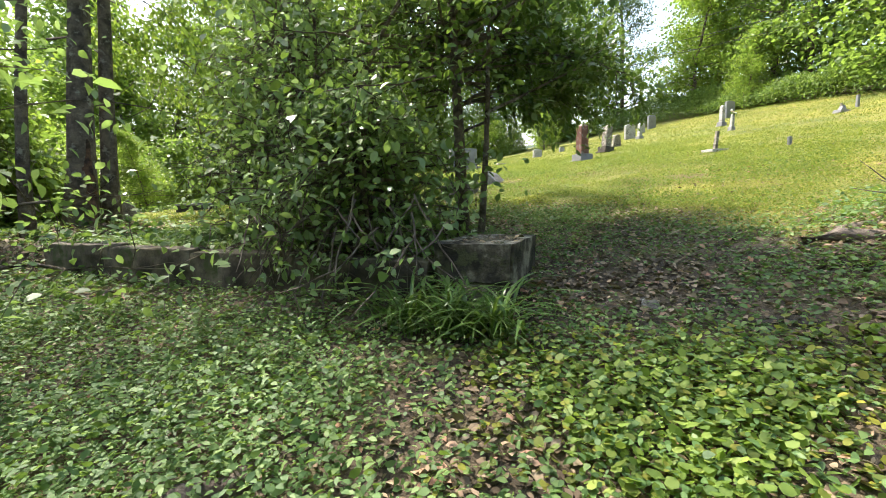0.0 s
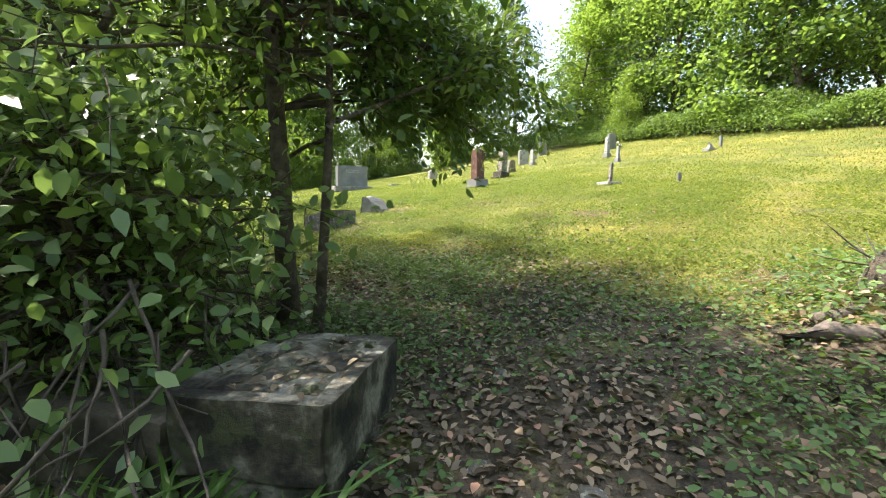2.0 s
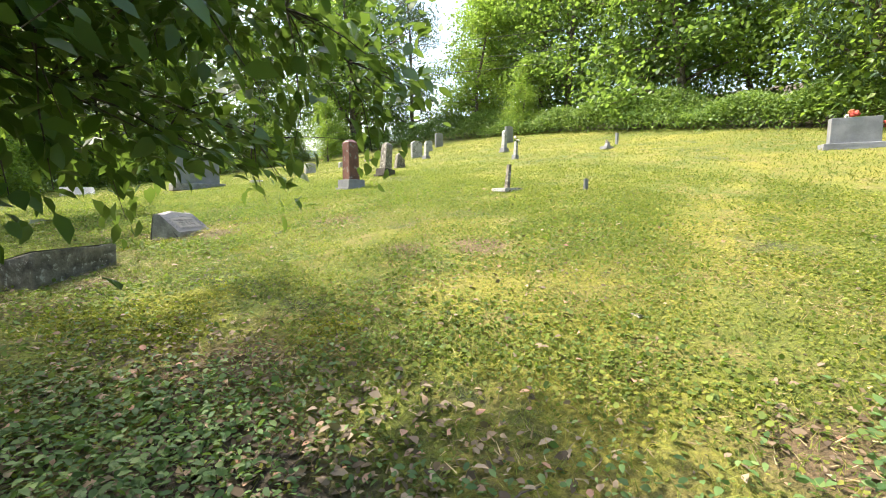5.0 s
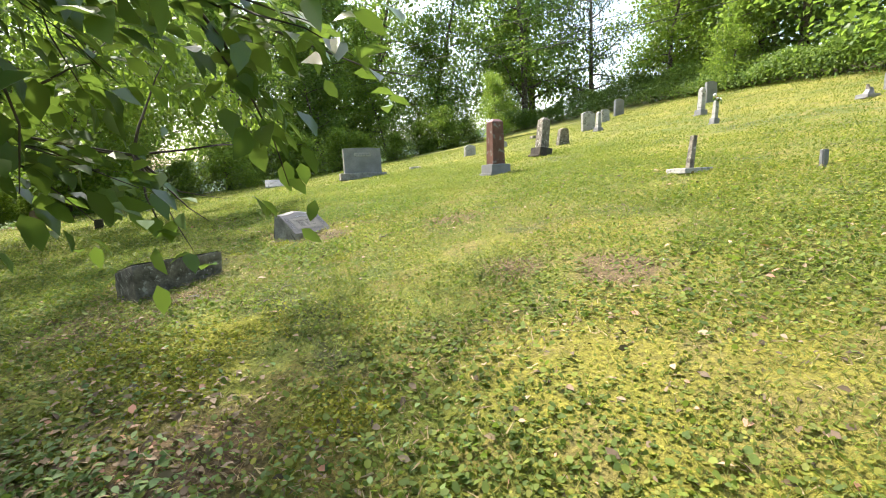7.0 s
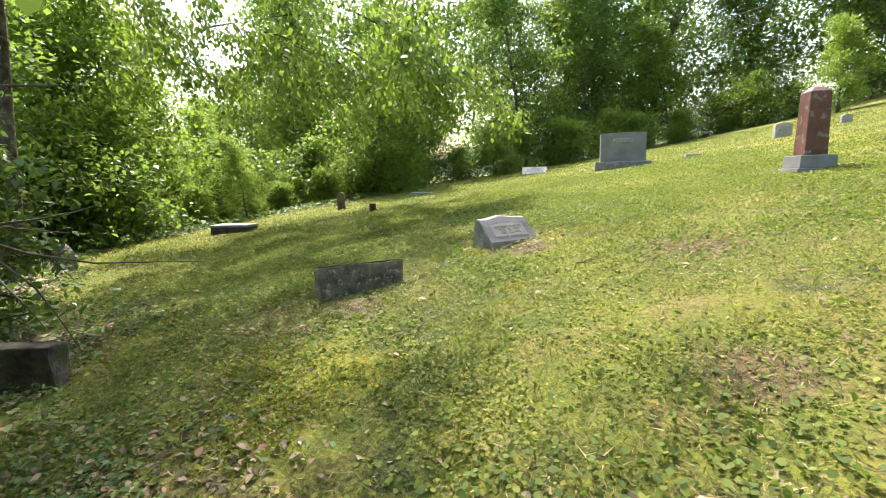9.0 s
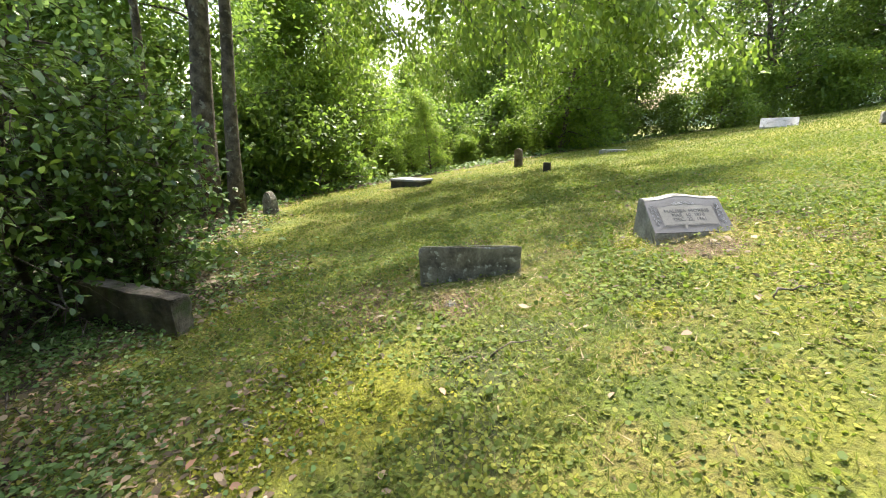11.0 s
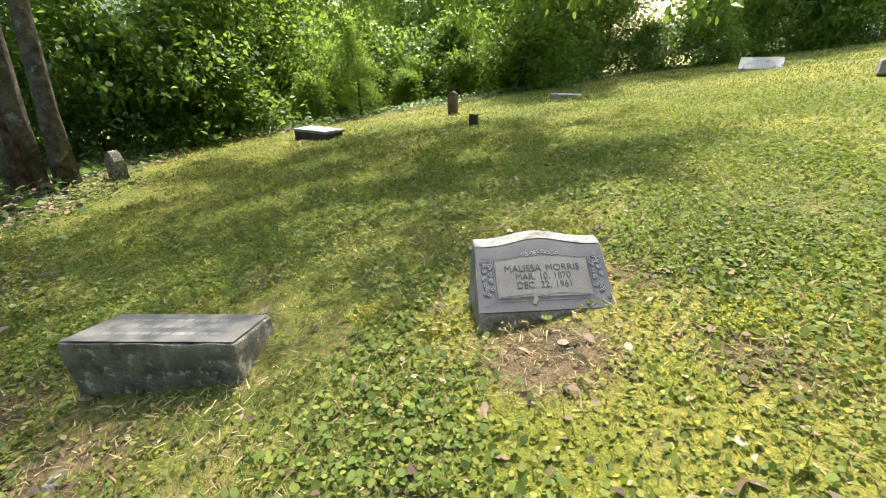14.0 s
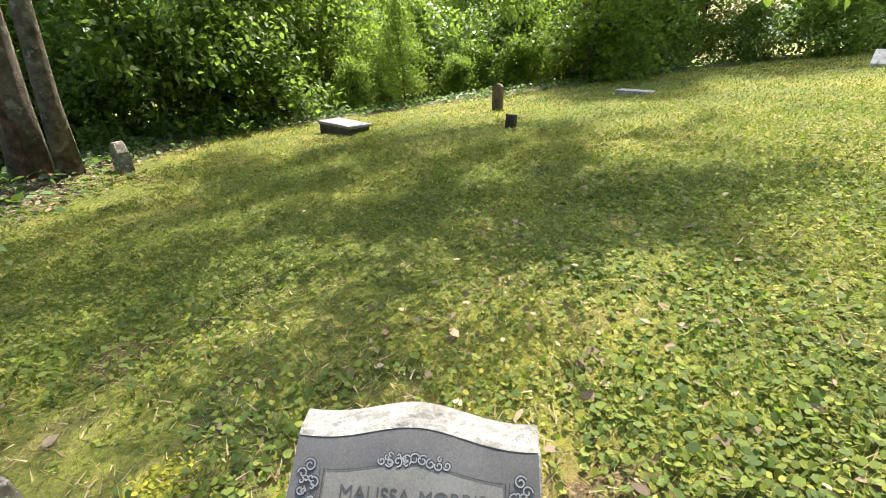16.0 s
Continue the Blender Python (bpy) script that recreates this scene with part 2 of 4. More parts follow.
def tube(bm, points, radii, sides=7):
    """A tapered limb along the points."""
    rings = []
    pts = [Vector(p) for p in points]
    for i, p in enumerate(pts):
        d = (pts[min(i + 1, len(pts) - 1)] - pts[max(i - 1, 0)]).normalized()
        a = d.orthogonal().normalized()
        b = d.cross(a)
        rings.append([bm.verts.new(p + radii[i] * (math.cos(2 * math.pi * j / sides) * a + math.sin(2 * math.pi * j / sides) * b)) for j in range(sides)])
    for r0, r1 in zip(rings, rings[1:]):
        best = min(range(sides), key=lambda o: (r1[o].co - r0[0].co).length)
        for j in range(sides):
            f = bm.faces.new((r0[j], r0[(j + 1) % sides], r1[(j + 1 + best) % sides], r1[(j + best) % sides]))
            f.smooth = True
    bm.faces.new(rings[0][::-1])
    bm.faces.new(rings[-1])


def limb_points(rng, start, way, length, steps, bend, droop=0.0):
    p, d, out = np.array(start, float), unit(np.array(way, float)), [np.array(start, float)]
    for i in range(steps):
        d = unit(d + rng.normal(0, bend, 3) + np.array((0, 0, -droop)))
        p = p + d * length / steps
        out.append(p.copy())
    return out


def loft(bm, rings):
    vs = [[bm.verts.new(p) for p in r] for r in rings]
    n = len(vs[0])
    for a, b in zip(vs, vs[1:]):
        for j in range(n):
            bm.faces.new((a[j], a[(j + 1) % n], b[(j + 1) % n], b[j]))
    bm.faces.new(vs[0][::-1])
    bm.faces.new(vs[-1])
    return vs


def block(w, d, h, taper=0.0, bev=0.012, lean=(0, 0), z0=0.0, rough=0.0, seed=0, cuts=0):
    """A dressed block with worn edges: centred in x and y, standing on z0."""
    bm = bmesh.new()
    k = 1 - taper

    def ring(z, s, o):
        return [(sx * w / 2 * s + o * lean[0], sy * d / 2 * s + o * lean[1], z) for sx, sy in ((-1, -1), (1, -1), (1, 1), (-1, 1))]
    loft(bm, [ring(z0, 1, 0), ring(z0 + h, k, 1)])
    bmesh.ops.bevel(bm, geom=bm.edges[:], offset=bev, segments=2, profile=0.6, affect="EDGES")
    if cuts:
        bmesh.ops.subdivide_edges(bm, edges=[e for e in bm.edges if e.calc_length() > 0.06], cuts=cuts, use_grid_fill=True)
    if rough:
        for v in bm.verts:
            q = noise.noise_vector(v.co * 9 + Vector((seed, seed * 2.3, 0))) + 0.5 * noise.noise_vector(v.co * 25 + Vector((seed, 0, seed)))
            v.co += q * rough
    return bm


def prism(profile, w, bev=0.01, axis="x", cuts=0, rough=0.0, seed=0):
    """A profile of (y, z) points drawn out along x, centred."""
    bm = bmesh.new()
    loft(bm, [[(s * w / 2, y, z) for y, z in profile] for s in (-1, 1)])
    bmesh.ops.recalc_face_normals(bm, faces=bm.faces[:])
    if bev:
        bmesh.ops.bevel(bm, geom=bm.edges[:], offset=bev, segments=2, profile=0.6, affect="EDGES")
    if cuts:
        bmesh.ops.subdivide_edges(bm, edges=[e for e in bm.edges if e.calc_length() > 0.07], cuts=cuts, use_grid_fill=True)
    if rough:
        for v in bm.verts:
            v.co += rough * (noise.noise_vector(v.co * 10 + Vector((seed, 0, 0))) + 0.5 * noise.noise_vector(v.co * 27))
    return bm


def on_ground(x, y, rz=0.0, sink=0.03, rx=0.0, ry=0.0):
    return pose(x, y, gz(x, y) - sink, rx, ry, rz)


# ---- ground ----
def steps(lo, hi, a, b, step):
    """Grid lines: fine between a and b, wider and wider outside."""
    out, left, right = list(np.arange(a, b, step)), [], []
    d, p = step, a
    while p > lo:
        d *= 1.25
        p -= d
        left.append(p)
    d, p = step, b
    while p < hi:
        right.append(p)
        d *= 1.25
        p += d
    return np.array(left[::-1] + out + right)


GX, GY = steps(-260, 260, -11, 17, 0.14), steps(-200, 300, -2, 26, 0.14)
gxx, gyy = np.meshgrid(GX, GY)
rng = np.random.default_rng(3)
bumps = 0.018 * np.sin(gxx * 2.1 + 1.3 * np.sin(gyy * 1.7)) * np.sin(gyy * 2.6 + np.sin(gxx * 1.1)) + rng.normal(0, 0.006, gxx.shape)
gv = np.stack([gxx, gyy, ground_z(gxx, gyy) + bumps], -1).reshape(-1, 3)
nx, ny = len(GX), len(GY)
idx = np.arange(nx * ny).reshape(ny, nx)
gf = np.stack([idx[:-1, :-1], idx[:-1, 1:], idx[1:, 1:], idx[1:, :-1]], -1).reshape(-1, 4)
gm = arrays("ground", gv, gf)
la = gm.color_attributes.new("lawn", "FLOAT_COLOR", "POINT")
worn = np.maximum(np.exp(-((gxx - 0.2) ** 2 + (gyy - 10.25) ** 2) / 0.16), np.exp(-((gxx + 0.35) ** 2 + (gyy - 8.55) ** 2) / 0.16))
lv = (lawn(gxx, gyy) * (1 - 0.45 * worn)).reshape(-1)
la.data.foreach_set("color", np.stack([lv, lv, lv, np.ones_like(lv)], -1).ravel().astype(np.float32))
gm.polygons.foreach_set("use_smooth", np.ones(len(gf), dtype=bool))

MOSS = ((0.45, 7.42, 0.5), (1.57, 6.67, 0.22), (0.6, 7.05, 0.30), (-0.1, 7.4, 0.34), (0.79, 9.1, 0.13), (-0.14, 9.9, 0.13), (0.62, 10.9, 0.16), (-0.53, 9.65, 0.14))
BROWN = ((-0.85, 7.85, 0.35), (0.95, 6.4, 0.42), (1.18, 5.68, 0.30), (3.31, 4.79, 0.32), (-0.2, 8.35, 0.30), (3.2, 8.0, 0.4), (1.9, 10.2, 0.4), (0.1, 10.9, 0.22), (0.34, 10.15, 0.30), (-1.48, 9.23, 0.25), (0.8, 10.7, 0.2), (2.47, 8.32, 0.3), (-0.34, 7.78, 0.25))


def patches(x, y, spots):
    """1 inside the ragged round patches, 0 outside."""
    k = np.zeros_like(x)
    rag = 0.75 + 0.35 * np.sin(x * 7.3 + 2 * np.sin(y * 5.1)) * np.sin(y * 8.9 + x * 3)
    for sx, sy, rad in spots:
        k = np.maximum(k, np.exp(-((x - sx) ** 2 + (y - sy) ** 2) / (rad * rad * rag)))
    return k


pv = np.stack([patches(gxx, gyy, MOSS), patches(gxx, gyy, BROWN), np.zeros_like(gxx), np.ones_like(gxx)], -1).reshape(-1)
gm.color_attributes.new("patches", "FLOAT_COLOR", "POINT").data.foreach_set("color", pv.astype(np.float32))
m, nt, b = base_material("lawn_and_soil", 0.95)
pa = nt.nodes.new("ShaderNodeAttribute")
pa.attribute_name = "patches"
split = nt.nodes.new("ShaderNodeSeparateColor")
nt.links.new(pa.outputs["Color"], split.inputs[0])
at = nt.nodes.new("ShaderNodeAttribute")
at.attribute_name = "lawn"
patchy, mid, fine = noise_tex(nt, 0.45, 4), noise_tex(nt, 2.6, 5, 0.65), noise_tex(nt, 34, 5, 0.75)
turf = ramp(nt, patchy, [(0.36, (0.095, 0.122, 0.014)), (0.5, (0.155, 0.165, 0.019)), (0.62, (0.24, 0.215, 0.03))])
turf = mix(nt, band(nt, mid, 0.50, 0.64), turf, (0.21, 0.175, 0.045))
turf = mix(nt, band(nt, noise_tex(nt, 1.1, 5, 0.7), 0.56, 0.66), turf, (0.075, 0.085, 0.022))
moss = noise_tex(nt, 0.9, 3, 0.5)
turf = mix(nt, band(nt, moss, 0.64, 0.72), turf, (0.17, 0.175, 0.016))
turf = mix(nt, band(nt, split.outputs[1], 0.15, 0.6), turf, (0.15, 0.10, 0.05))
turf = mix(nt, band(nt, split.outputs[0], 0.2, 0.6), turf, (0.20, 0.195, 0.014))
floor_col = ramp(nt, mid, [(0.35, (0.055, 0.042, 0.03)), (0.55, (0.13, 0.095, 0.06)), (0.7, (0.06, 0.09, 0.025))])
edge = nt.nodes.new("ShaderNodeMath")
edge.operation = "ADD"
nt.links.new(at.outputs["Fac"], edge.inputs[0])
nt.links.new(band(nt, mid, 0.3, 0.7), edge.inputs[1])
col = mix(nt, band(nt, edge.outputs[0], 0.7, 1.05), floor_col, turf)
col = mix(nt, 0.6, col, ramp(nt, fine, [(0.34, (0.10, 0.10, 0.10)), (0.66, (0.86, 0.86, 0.82))]), "OVERLAY")
nt.links.new(col, b.inputs["Base Color"])
bump(nt, b, fine, 1.0, 0.035)
MAT["ground"] = m
tagged(mesh_part("ground", gm, "ground"), "sloping mown grass ground with bare leaf-strewn soil under the trees", "ground", kind="structure")

# ---- gate pillar, retaining wall, log and bank ----
pillar = thing("gate_pillar", pose(-0.07, 3.40, 0.2, 0, 0, -16), "short stained concrete gate pillar with a debris-filled hollow top", "pillar")
bm = bmesh.new()
W, D, HH, T = 0.285, 0.38, 0.80, 0.07


def sq(w, d, z):
    return [(-w, -d, z), (w, -d, z), (w, d, z), (-w, d, z)]


loft(bm, [sq(W - 0.02, D - 0.02, 0), sq(W - 0.015, D - 0.01, 0.50), sq(W - 0.03, D - 0.025, 0.515), sq(W, D, 0.53), sq(W + 0.01, D + 0.01, HH), sq(W - T, D - T, HH - 0.005), sq(W - T - 0.02, D - T - 0.02, HH - 0.09)])
bmesh.ops.bevel(bm, geom=[e for e in bm.edges if abs(e.verts[0].co.z - e.verts[1].co.z) > 0.15], offset=0.02, segments=2, affect="EDGES")
bmesh.ops.subdivide_edges(bm, edges=[e for e in bm.edges if e.calc_length() > 0.1], cuts=4, use_grid_fill=True)
for v in bm.verts:
    v.co += 0.010 * noise.noise_vector(v.co * 7) + 0.006 * noise.noise_vector(v.co * 22)
part("shaft", bm, "concrete", pillar)
bm = block(0.45, 0.62, 0.06, 0.1, 0.015, z0=HH - 0.06, rough=0.035, cuts=7)
part("rubble_fill", bm, "concrete", pillar, "leaf litter and rotten wood in the hollow")

rl = np.random.default_rng(9)
n = 150
sp = np.stack([rl.uniform(-0.24, 0.24, n), rl.uniform(-0.34, 0.34, n), HH + rl.uniform(-0.02, 0.02, n)], -1)
mesh_part("leaf_litter", leaves("leaf_litter", rl, sp, rl.normal(0, 1, (n, 3)) * (1, 1, 0.3), np.array((0, 0, 1.0)) + rl.normal(0, 0.3, (n, 3)), 0.042 * rl.uniform(0.6, 1.3, n), LEAF), "dead", pillar, "dead leaves lying on the top")
wall_ang = math.degrees(math.atan2(-0.29, 0.957))
for i in range(4):
    d = 0.72 + 1.3 * i
    x, y = -0.45 - 0.957 * d + 0.29 * 0.12, 3.2 + 0.29 * d + 0.957 * 0.12
    foot = gz(x - 0.06, y - 0.35) - 0.25
    bm = block(1.299, 0.24, 0.84 + 0.02 * d - foot, 0, 0.018, rough=0.018, seed=i, cuts=7)
    w = part("retaining_wall", bm, "wallstone")
    w.matrix_world = pose(x, y, foot, 0, 0, wall_ang)
    tagged(w, "low dark mossy concrete retaining wall section", "wall", "retaining wall sections", "structure")

rng = np.random.default_rng(11)


def log_thing(name, start, end, r0, r1, label, mat="deadwood", bend=0.05, n=9):
    s, e = np.array(start), np.array(end)
    bm = bmesh.new()
    pts = [s + (e - s) * i / n + (rng.normal(0, bend * 0.5, 3) if 0 < i < n else 0) for i in range(n + 1)]
    tube(bm, pts, [r0 + (r1 - r0) * i / n + rng.normal(0, r0 * 0.06) for i in range(n + 1)], 10)
    for v in bm.verts:
        v.co += noise.noise_vector(v.co * 14) * r0 * 0.25
    ob = part(name, bm, mat)
    return tagged(ob, label, "log" if r0 > 0.04 else "branch")


log_thing("fallen_log", (2.35, 3.75, gz(2.35, 3.75) + 0.05), (4.5, 3.05, gz(4.5, 3.05) + 0.10), 0.05, 0.085, "weathered grey fallen log on the leafy bank")
log_thing("fallen_log", (2.7, 3.9, gz(2.7, 3.9) + 0.02), (4.6, 3.6, gz(4.6, 3.6) + 0.10), 0.04, 0.06, "decayed brown fallen log half buried in ivy")
log_thing("fallen_log", (-1.75, 0.95, gz(-1.75, 0.95) + 0.04), (-1.0, 1.55, gz(-1.0, 1.55) + 0.03), 0.09, 0.06, "rotten dark log end among ground cover")
stump = thing("tree_stump", on_ground(3.35, 4.05, 20), "broken rotten stump with bristling dead twigs", "stump")
bm = bmesh.new()
tube(bm, [(0, 0, -0.1), (0.01, 0, 0.05), (0.03, 0.02, 0.14), (0.05, 0.02, 0.22)], [0.2, 0.14, 0.10, 0.05], 12)
for v in bm.verts:
    v.co += noise.noise_vector(v.co * 11) * 0.05
part("trunk", bm, "bark", stump)
for i in range(16):
    a = rng.uniform(0, 6.28)
    bm = bmesh.new()
    pts = limb_points(rng, (0.03, 0.02, rng.uniform(0.05, 0.2)), (math.cos(a), math.sin(a), rng.uniform(0, 0.9)), rng.uniform(0.2, 0.55), 4, 0.15)
    tube(bm, pts, [0.009, 0.007, 0.005, 0.004, 0.002], 5)
    part("twig", bm, "twig", stump)
for x, y, a, l in ((-1.15, 5.5, 30, 1.0), (0.9, 4.4, -40, 0.5), (1.6, 4.9, 15, 0.6), (2.2, 3.2, 60, 0.5), (0.55, 8.0, 80, 0.4), (1.14, 9.52, 66, 0.30), (2.02, 4.3, 130, 0.34), (0.2, 7.6, 140, 0.45)):
    c, s = math.cos(radians(a)), math.sin(radians(a))
    log_thing("fallen_branch", (x, y, gz(x, y) + 0.015), (x + c * l, y + s * l, gz(x + c * l, y + s * l) + 0.02), 0.007, 0.003, "bare grey fallen twig on the ground", "deadwood", 0.03, 6)

# ---- gravestones ----
# carved slant marker
a_b = 67.4
marker = thing("slant_gravestone", pose(0.105 - 0.923 * 0.0, 10.32, gz(0.1, 10.32) - 0.035, 3.0, 0, a_b), "grey granite slant gravestone with carved scrolls and lettering", "gravestone")
SW, SH, SD = 0.645, 0.318, 0.262


KY = SD / (SH - 0.115)


def top_curve(u):
    """The serpentine top: height over the straight edge, u from -1 to 1."""
    return 0.017 * math.cos(u * math.pi / 2) ** 1.2 + 0.006 * math.cos(u * math.pi * 1.5)


bm = bmesh.new()
cols = 24
front = []
for i in range(cols + 1):
    u = -1 + 2 * i / cols
    w = SW / 2 * u
    k = top_curve(u)
    tw = 0.97
    front.append([bm.verts.new(p) for p in ((w, 0.0, -0.05), (w, 0.0, 0.07), (w * tw, SD + k * KY, SH - 0.045 + k), (w * tw, SD + 0.085 + k * KY, SH - 0.04 + k), (w * tw, SD + 0.13, -0.05))])
for p, q in zip(front, front[1:]):
    for j in range(4):
        bm.faces.new((p[j], q[j], q[j + 1], p[j + 1]))
bm.faces.new([f[0] for f in front] + [f[4] for f in front[::-1]])
bm.faces.new(front[0])
bm.faces.new(front[-1][::-1])
bmesh.ops.recalc_face_normals(bm, faces=bm.faces[:])
part("stone_body", bm, "carved", marker)
# rock-pitched nosing, top and flanks: rough shells just proud of the body
for nm, lo, hi in (("rough_base", 0, 1), ("rough_top", 2, 3), ("rough_back", 3, 4)):
    bm = bmesh.new()
    n = 36
    rows_ = []
    for i in range(n + 1):
        u = -1 + 2 * i / n
        k = top_curve(u)
        tw = 0.97
        prof = ((SW / 2 * u, 0.0, -0.05), (SW / 2 * u, 0.0, 0.066), (SW / 2 * u * tw, SD + 0.003 + k * KY, SH - 0.045 + k), (SW / 2 * u * tw, SD + 0.085 + k * KY, SH - 0.04 + k), (SW / 2 * u * tw, SD + 0.13, -0.05))
        p, q = Vector(prof[lo]), Vector(prof[hi])
        rows_.append([p.lerp(q, j / 6) for j in range(7)])
    out = Vector((0, -1, 0)) if lo == 0 else Vector((0, 0, 1)) if lo == 2 else Vector((0, 1, 0))
    vs = []
    for i, r in enumerate(rows_):
        vs.append([bm.verts.new(c + out * (0.004 + (0.009 * abs(noise.noise(c * 28)) + 0.007 * abs(noise.noise(c * 70))) * (1 if 0 < j < 6 else 0.15))) for j, c in enumerate(r)])
    for p, q in zip(vs, vs[1:]):
        for j in range(6):
            bm.faces.new((p[j], q[j], q[j + 1], p[j + 1]))
    part(nm, bm, "rough", marker, "rock-pitched granite")
for s in (-1, 1):
    bm = prism([(0.0, -0.05), (0.0, 0.065), (SD, SH - 0.05), (SD + 0.085, SH - 0.04), (SD + 0.1, -0.05)], 0.014, 0, cuts=4, rough=0.006)
    bmesh.ops.translate(bm, verts=bm.verts[:], vec=(s * (SW / 2 - 0.004), 0, 0))
    for v in bm.verts:
        v.co.x *= 1 - 0.03 * max(v.co.z, 0) / SH
    part("rough_side", bm, "rough", marker, "rock-pitched granite")
slope = math.atan2(SH - 0.115, SD)
face = pose(0, 0, 0.07, math.degrees(slope), 0, 0)         # the slanted face: x across, y up the slope, z out of it
FL = math.hypot(SD, SH - 0.115)


def on_face(name, bm, mat, z=0.0015, label=""):
    bm.transform(face @ Matrix.Translation((0, 0, z)))
    return part(name, bm, mat, marker, label)


def strip(bm, pts, w, z=0.0):
    """A flat cut line of width w along the points on the face."""
    prev = None
    for i, p in enumerate(pts):
        a, b2 = Vector(pts[max(i - 1, 0)]), Vector(pts[min(i + 1, len(pts) - 1)])
        d = (b2 - a).normalized()
        nrm = Vector((-d.y, d.x)) * w / 2
        cur = (bm.verts.new((p[0] + nrm.x, p[1] + nrm.y, z)), bm.verts.new((p[0] - nrm.x, p[1] - nrm.y, z)))
        if prev:
            bm.faces.new((prev[0], prev[1], cur[1], cur[0]))
        prev = cur


PW, P0, P1 = 0.225, 0.062, 0.258
bm = bmesh.new()
bot = [bm.verts.new((-PW + 2 * PW * i / 20, P0 + 0.004, 0)) for i in range(21)]
top = [bm.verts.new((-PW + 2 * PW * i / 20, P1 + 0.028 * math.cos((i / 10 - 1) * math.pi / 2) ** 2, 0)) for i in range(21)]
for i in range(20):
    bm.faces.new((bot[i], bot[i + 1], top[i + 1], top[i]))
on_face("panel", bm, "panel", 0.002, "lighter frosted panel")
bm = bmesh.new()
for o, wd in ((0.006, 0.004), (0.016, 0.003)):
    strip(bm, [(-PW - o, P1 + 0.004), (-PW - o, P0 - o), (PW + o, P0 - o), (PW + o, P1 + 0.004)], wd)
strip(bm, [(-PW + 2 * PW * i / 24, P1 + 0.002 + 0.028 * math.cos((i / 12 - 1) * math.pi / 2) ** 2) for i in range(25)], 0.003)
for s in (-1, 1):
    strip(bm, [(s * (0.002 + 0.215 * i / 16), P0 + 0.006 + 0.018 * math.sin(min(i / 5, 1) * math.pi / 2) * (1 - i / 18)) for i in range(17)], 0.003)
    strip(bm, [(s * (0.002 + 0.2 * i / 16), P0 - 0.002 + 0.012 * math.sin(min(i / 5, 1) * math.pi / 2) * (1 - i / 18)) for i in range(17)], 0.0025)
    strip(bm, [(s * 0.245, P0 - 0.015), (s * 0.262, P0 - 0.03), (s * 0.30, P0 - 0.036)], 0.003)
on_face("border_line", bm, "cut", 0.0035, "dark incised book border")
bm = bmesh.new()
strip(bm, [(-0.055, P0 + 0.02), (-0.05, P0 - 0.005), (-0.062, P0 - 0.03)], 0.018)
on_face("ribbon", bm, "panel", 0.0042)


def scroll(cx, cy, sx, sy, spec, rg):
    """A spray of carved scrolls and blossoms as raised cords with dark grooves beside them."""
    groove, cord = bmesh.new(), bmesh.new()
    for ox, oy, r, turns, ph in spec:
        pts = []
        for i in range(int(14 * turns) + 1):
            t = i / (14 * turns)
            a = ph + t * turns * 6.28
            rr = r * (1 - 0.75 * t)
            pts.append((cx + sx * (ox + rr * math.cos(a)), cy + sy * (oy + rr * math.sin(a))))
        strip(groove, pts, 0.0095)
        strip(cord, pts, 0.0036, 0.001)
    on_face("scroll_groove", groove, "cut", 0.0028)
    on_face("scroll_carving", cord, "granite", 0.0036, "carved scroll and flower border")


rg = random.Random(5)
side_spec = [(0.0, 0.205 - 0.0 * k, 0.016, 1.4, 0.5) for k in range(1)] + [(0.016 * (-1) ** k, 0.185 - 0.019 * k, 0.014 - 0.0004 * k, 1.1, 1.2 * k) for k in range(9)] + [(rg.uniform(-0.018, 0.018), rg.uniform(0.02, 0.19), 0.008, 0.9, rg.uniform(0, 6)) for k in range(12)]
for s in (-1, 1):
    scroll(s * 0.268, 0.062, s, 1, side_spec, rg)
scroll(0, P1 + 0.036, 1, 1, [(0.021 * k, 0.006 * math.cos(k), 0.015 - 0.0012 * abs(k), 1.2, 0.9 * k) for k in range(-4, 5)] + [(rg.uniform(-0.07, 0.07), rg.uniform(-0.012, 0.012), 0.007, 0.9, rg.uniform(0, 6)) for k in range(8)], rg)


def lettering(text, size, width, m, parent, mat="cut", name="inscription"):
    cu = bpy.data.curves.new("text", "FONT")
    cu.body, cu.size, cu.align_x, cu.extrude = text, size, "CENTER", 0.0006
    cu.space_word, cu.align_x = 1.4, "LEFT"
    ob = new("text", cu)

    def drawn(words):
        cu.body = words
        bpy.context.view_layer.update()
        dg = bpy.context.evaluated_depsgraph_get()
        me = bpy.data.meshes.new_from_object(ob.evaluated_get(dg))
        return me, max(v.co.x for v in me.vertices)
    full = drawn(text)[1]
    k = width / full
    for i, c in enumerate(text):
        if c == " ":
            continue
        end = drawn(text[:i + 1])[1]
        me, own = drawn(c)
        me.transform(m @ Matrix.Translation((-width / 2, 0, 0)) @ Matrix.Diagonal((k, 1, 1, 1)) @ Matrix.Translation((end - own, 0, 0)))
        mesh_part("cut_letter", me, mat, parent, "dark cut letter")
    bpy.data.objects.remove(ob)


for text, y, w in (("MALISSA MORRIS", 0.198, 0.37), ("MAR. 10, 1870", 0.156, 0.27), ("DEC. 22, 1961", 0.112, 0.265)):
    lettering(text, 0.047, w, face @ Matrix.Translation((0, y, 0.0035)), marker)

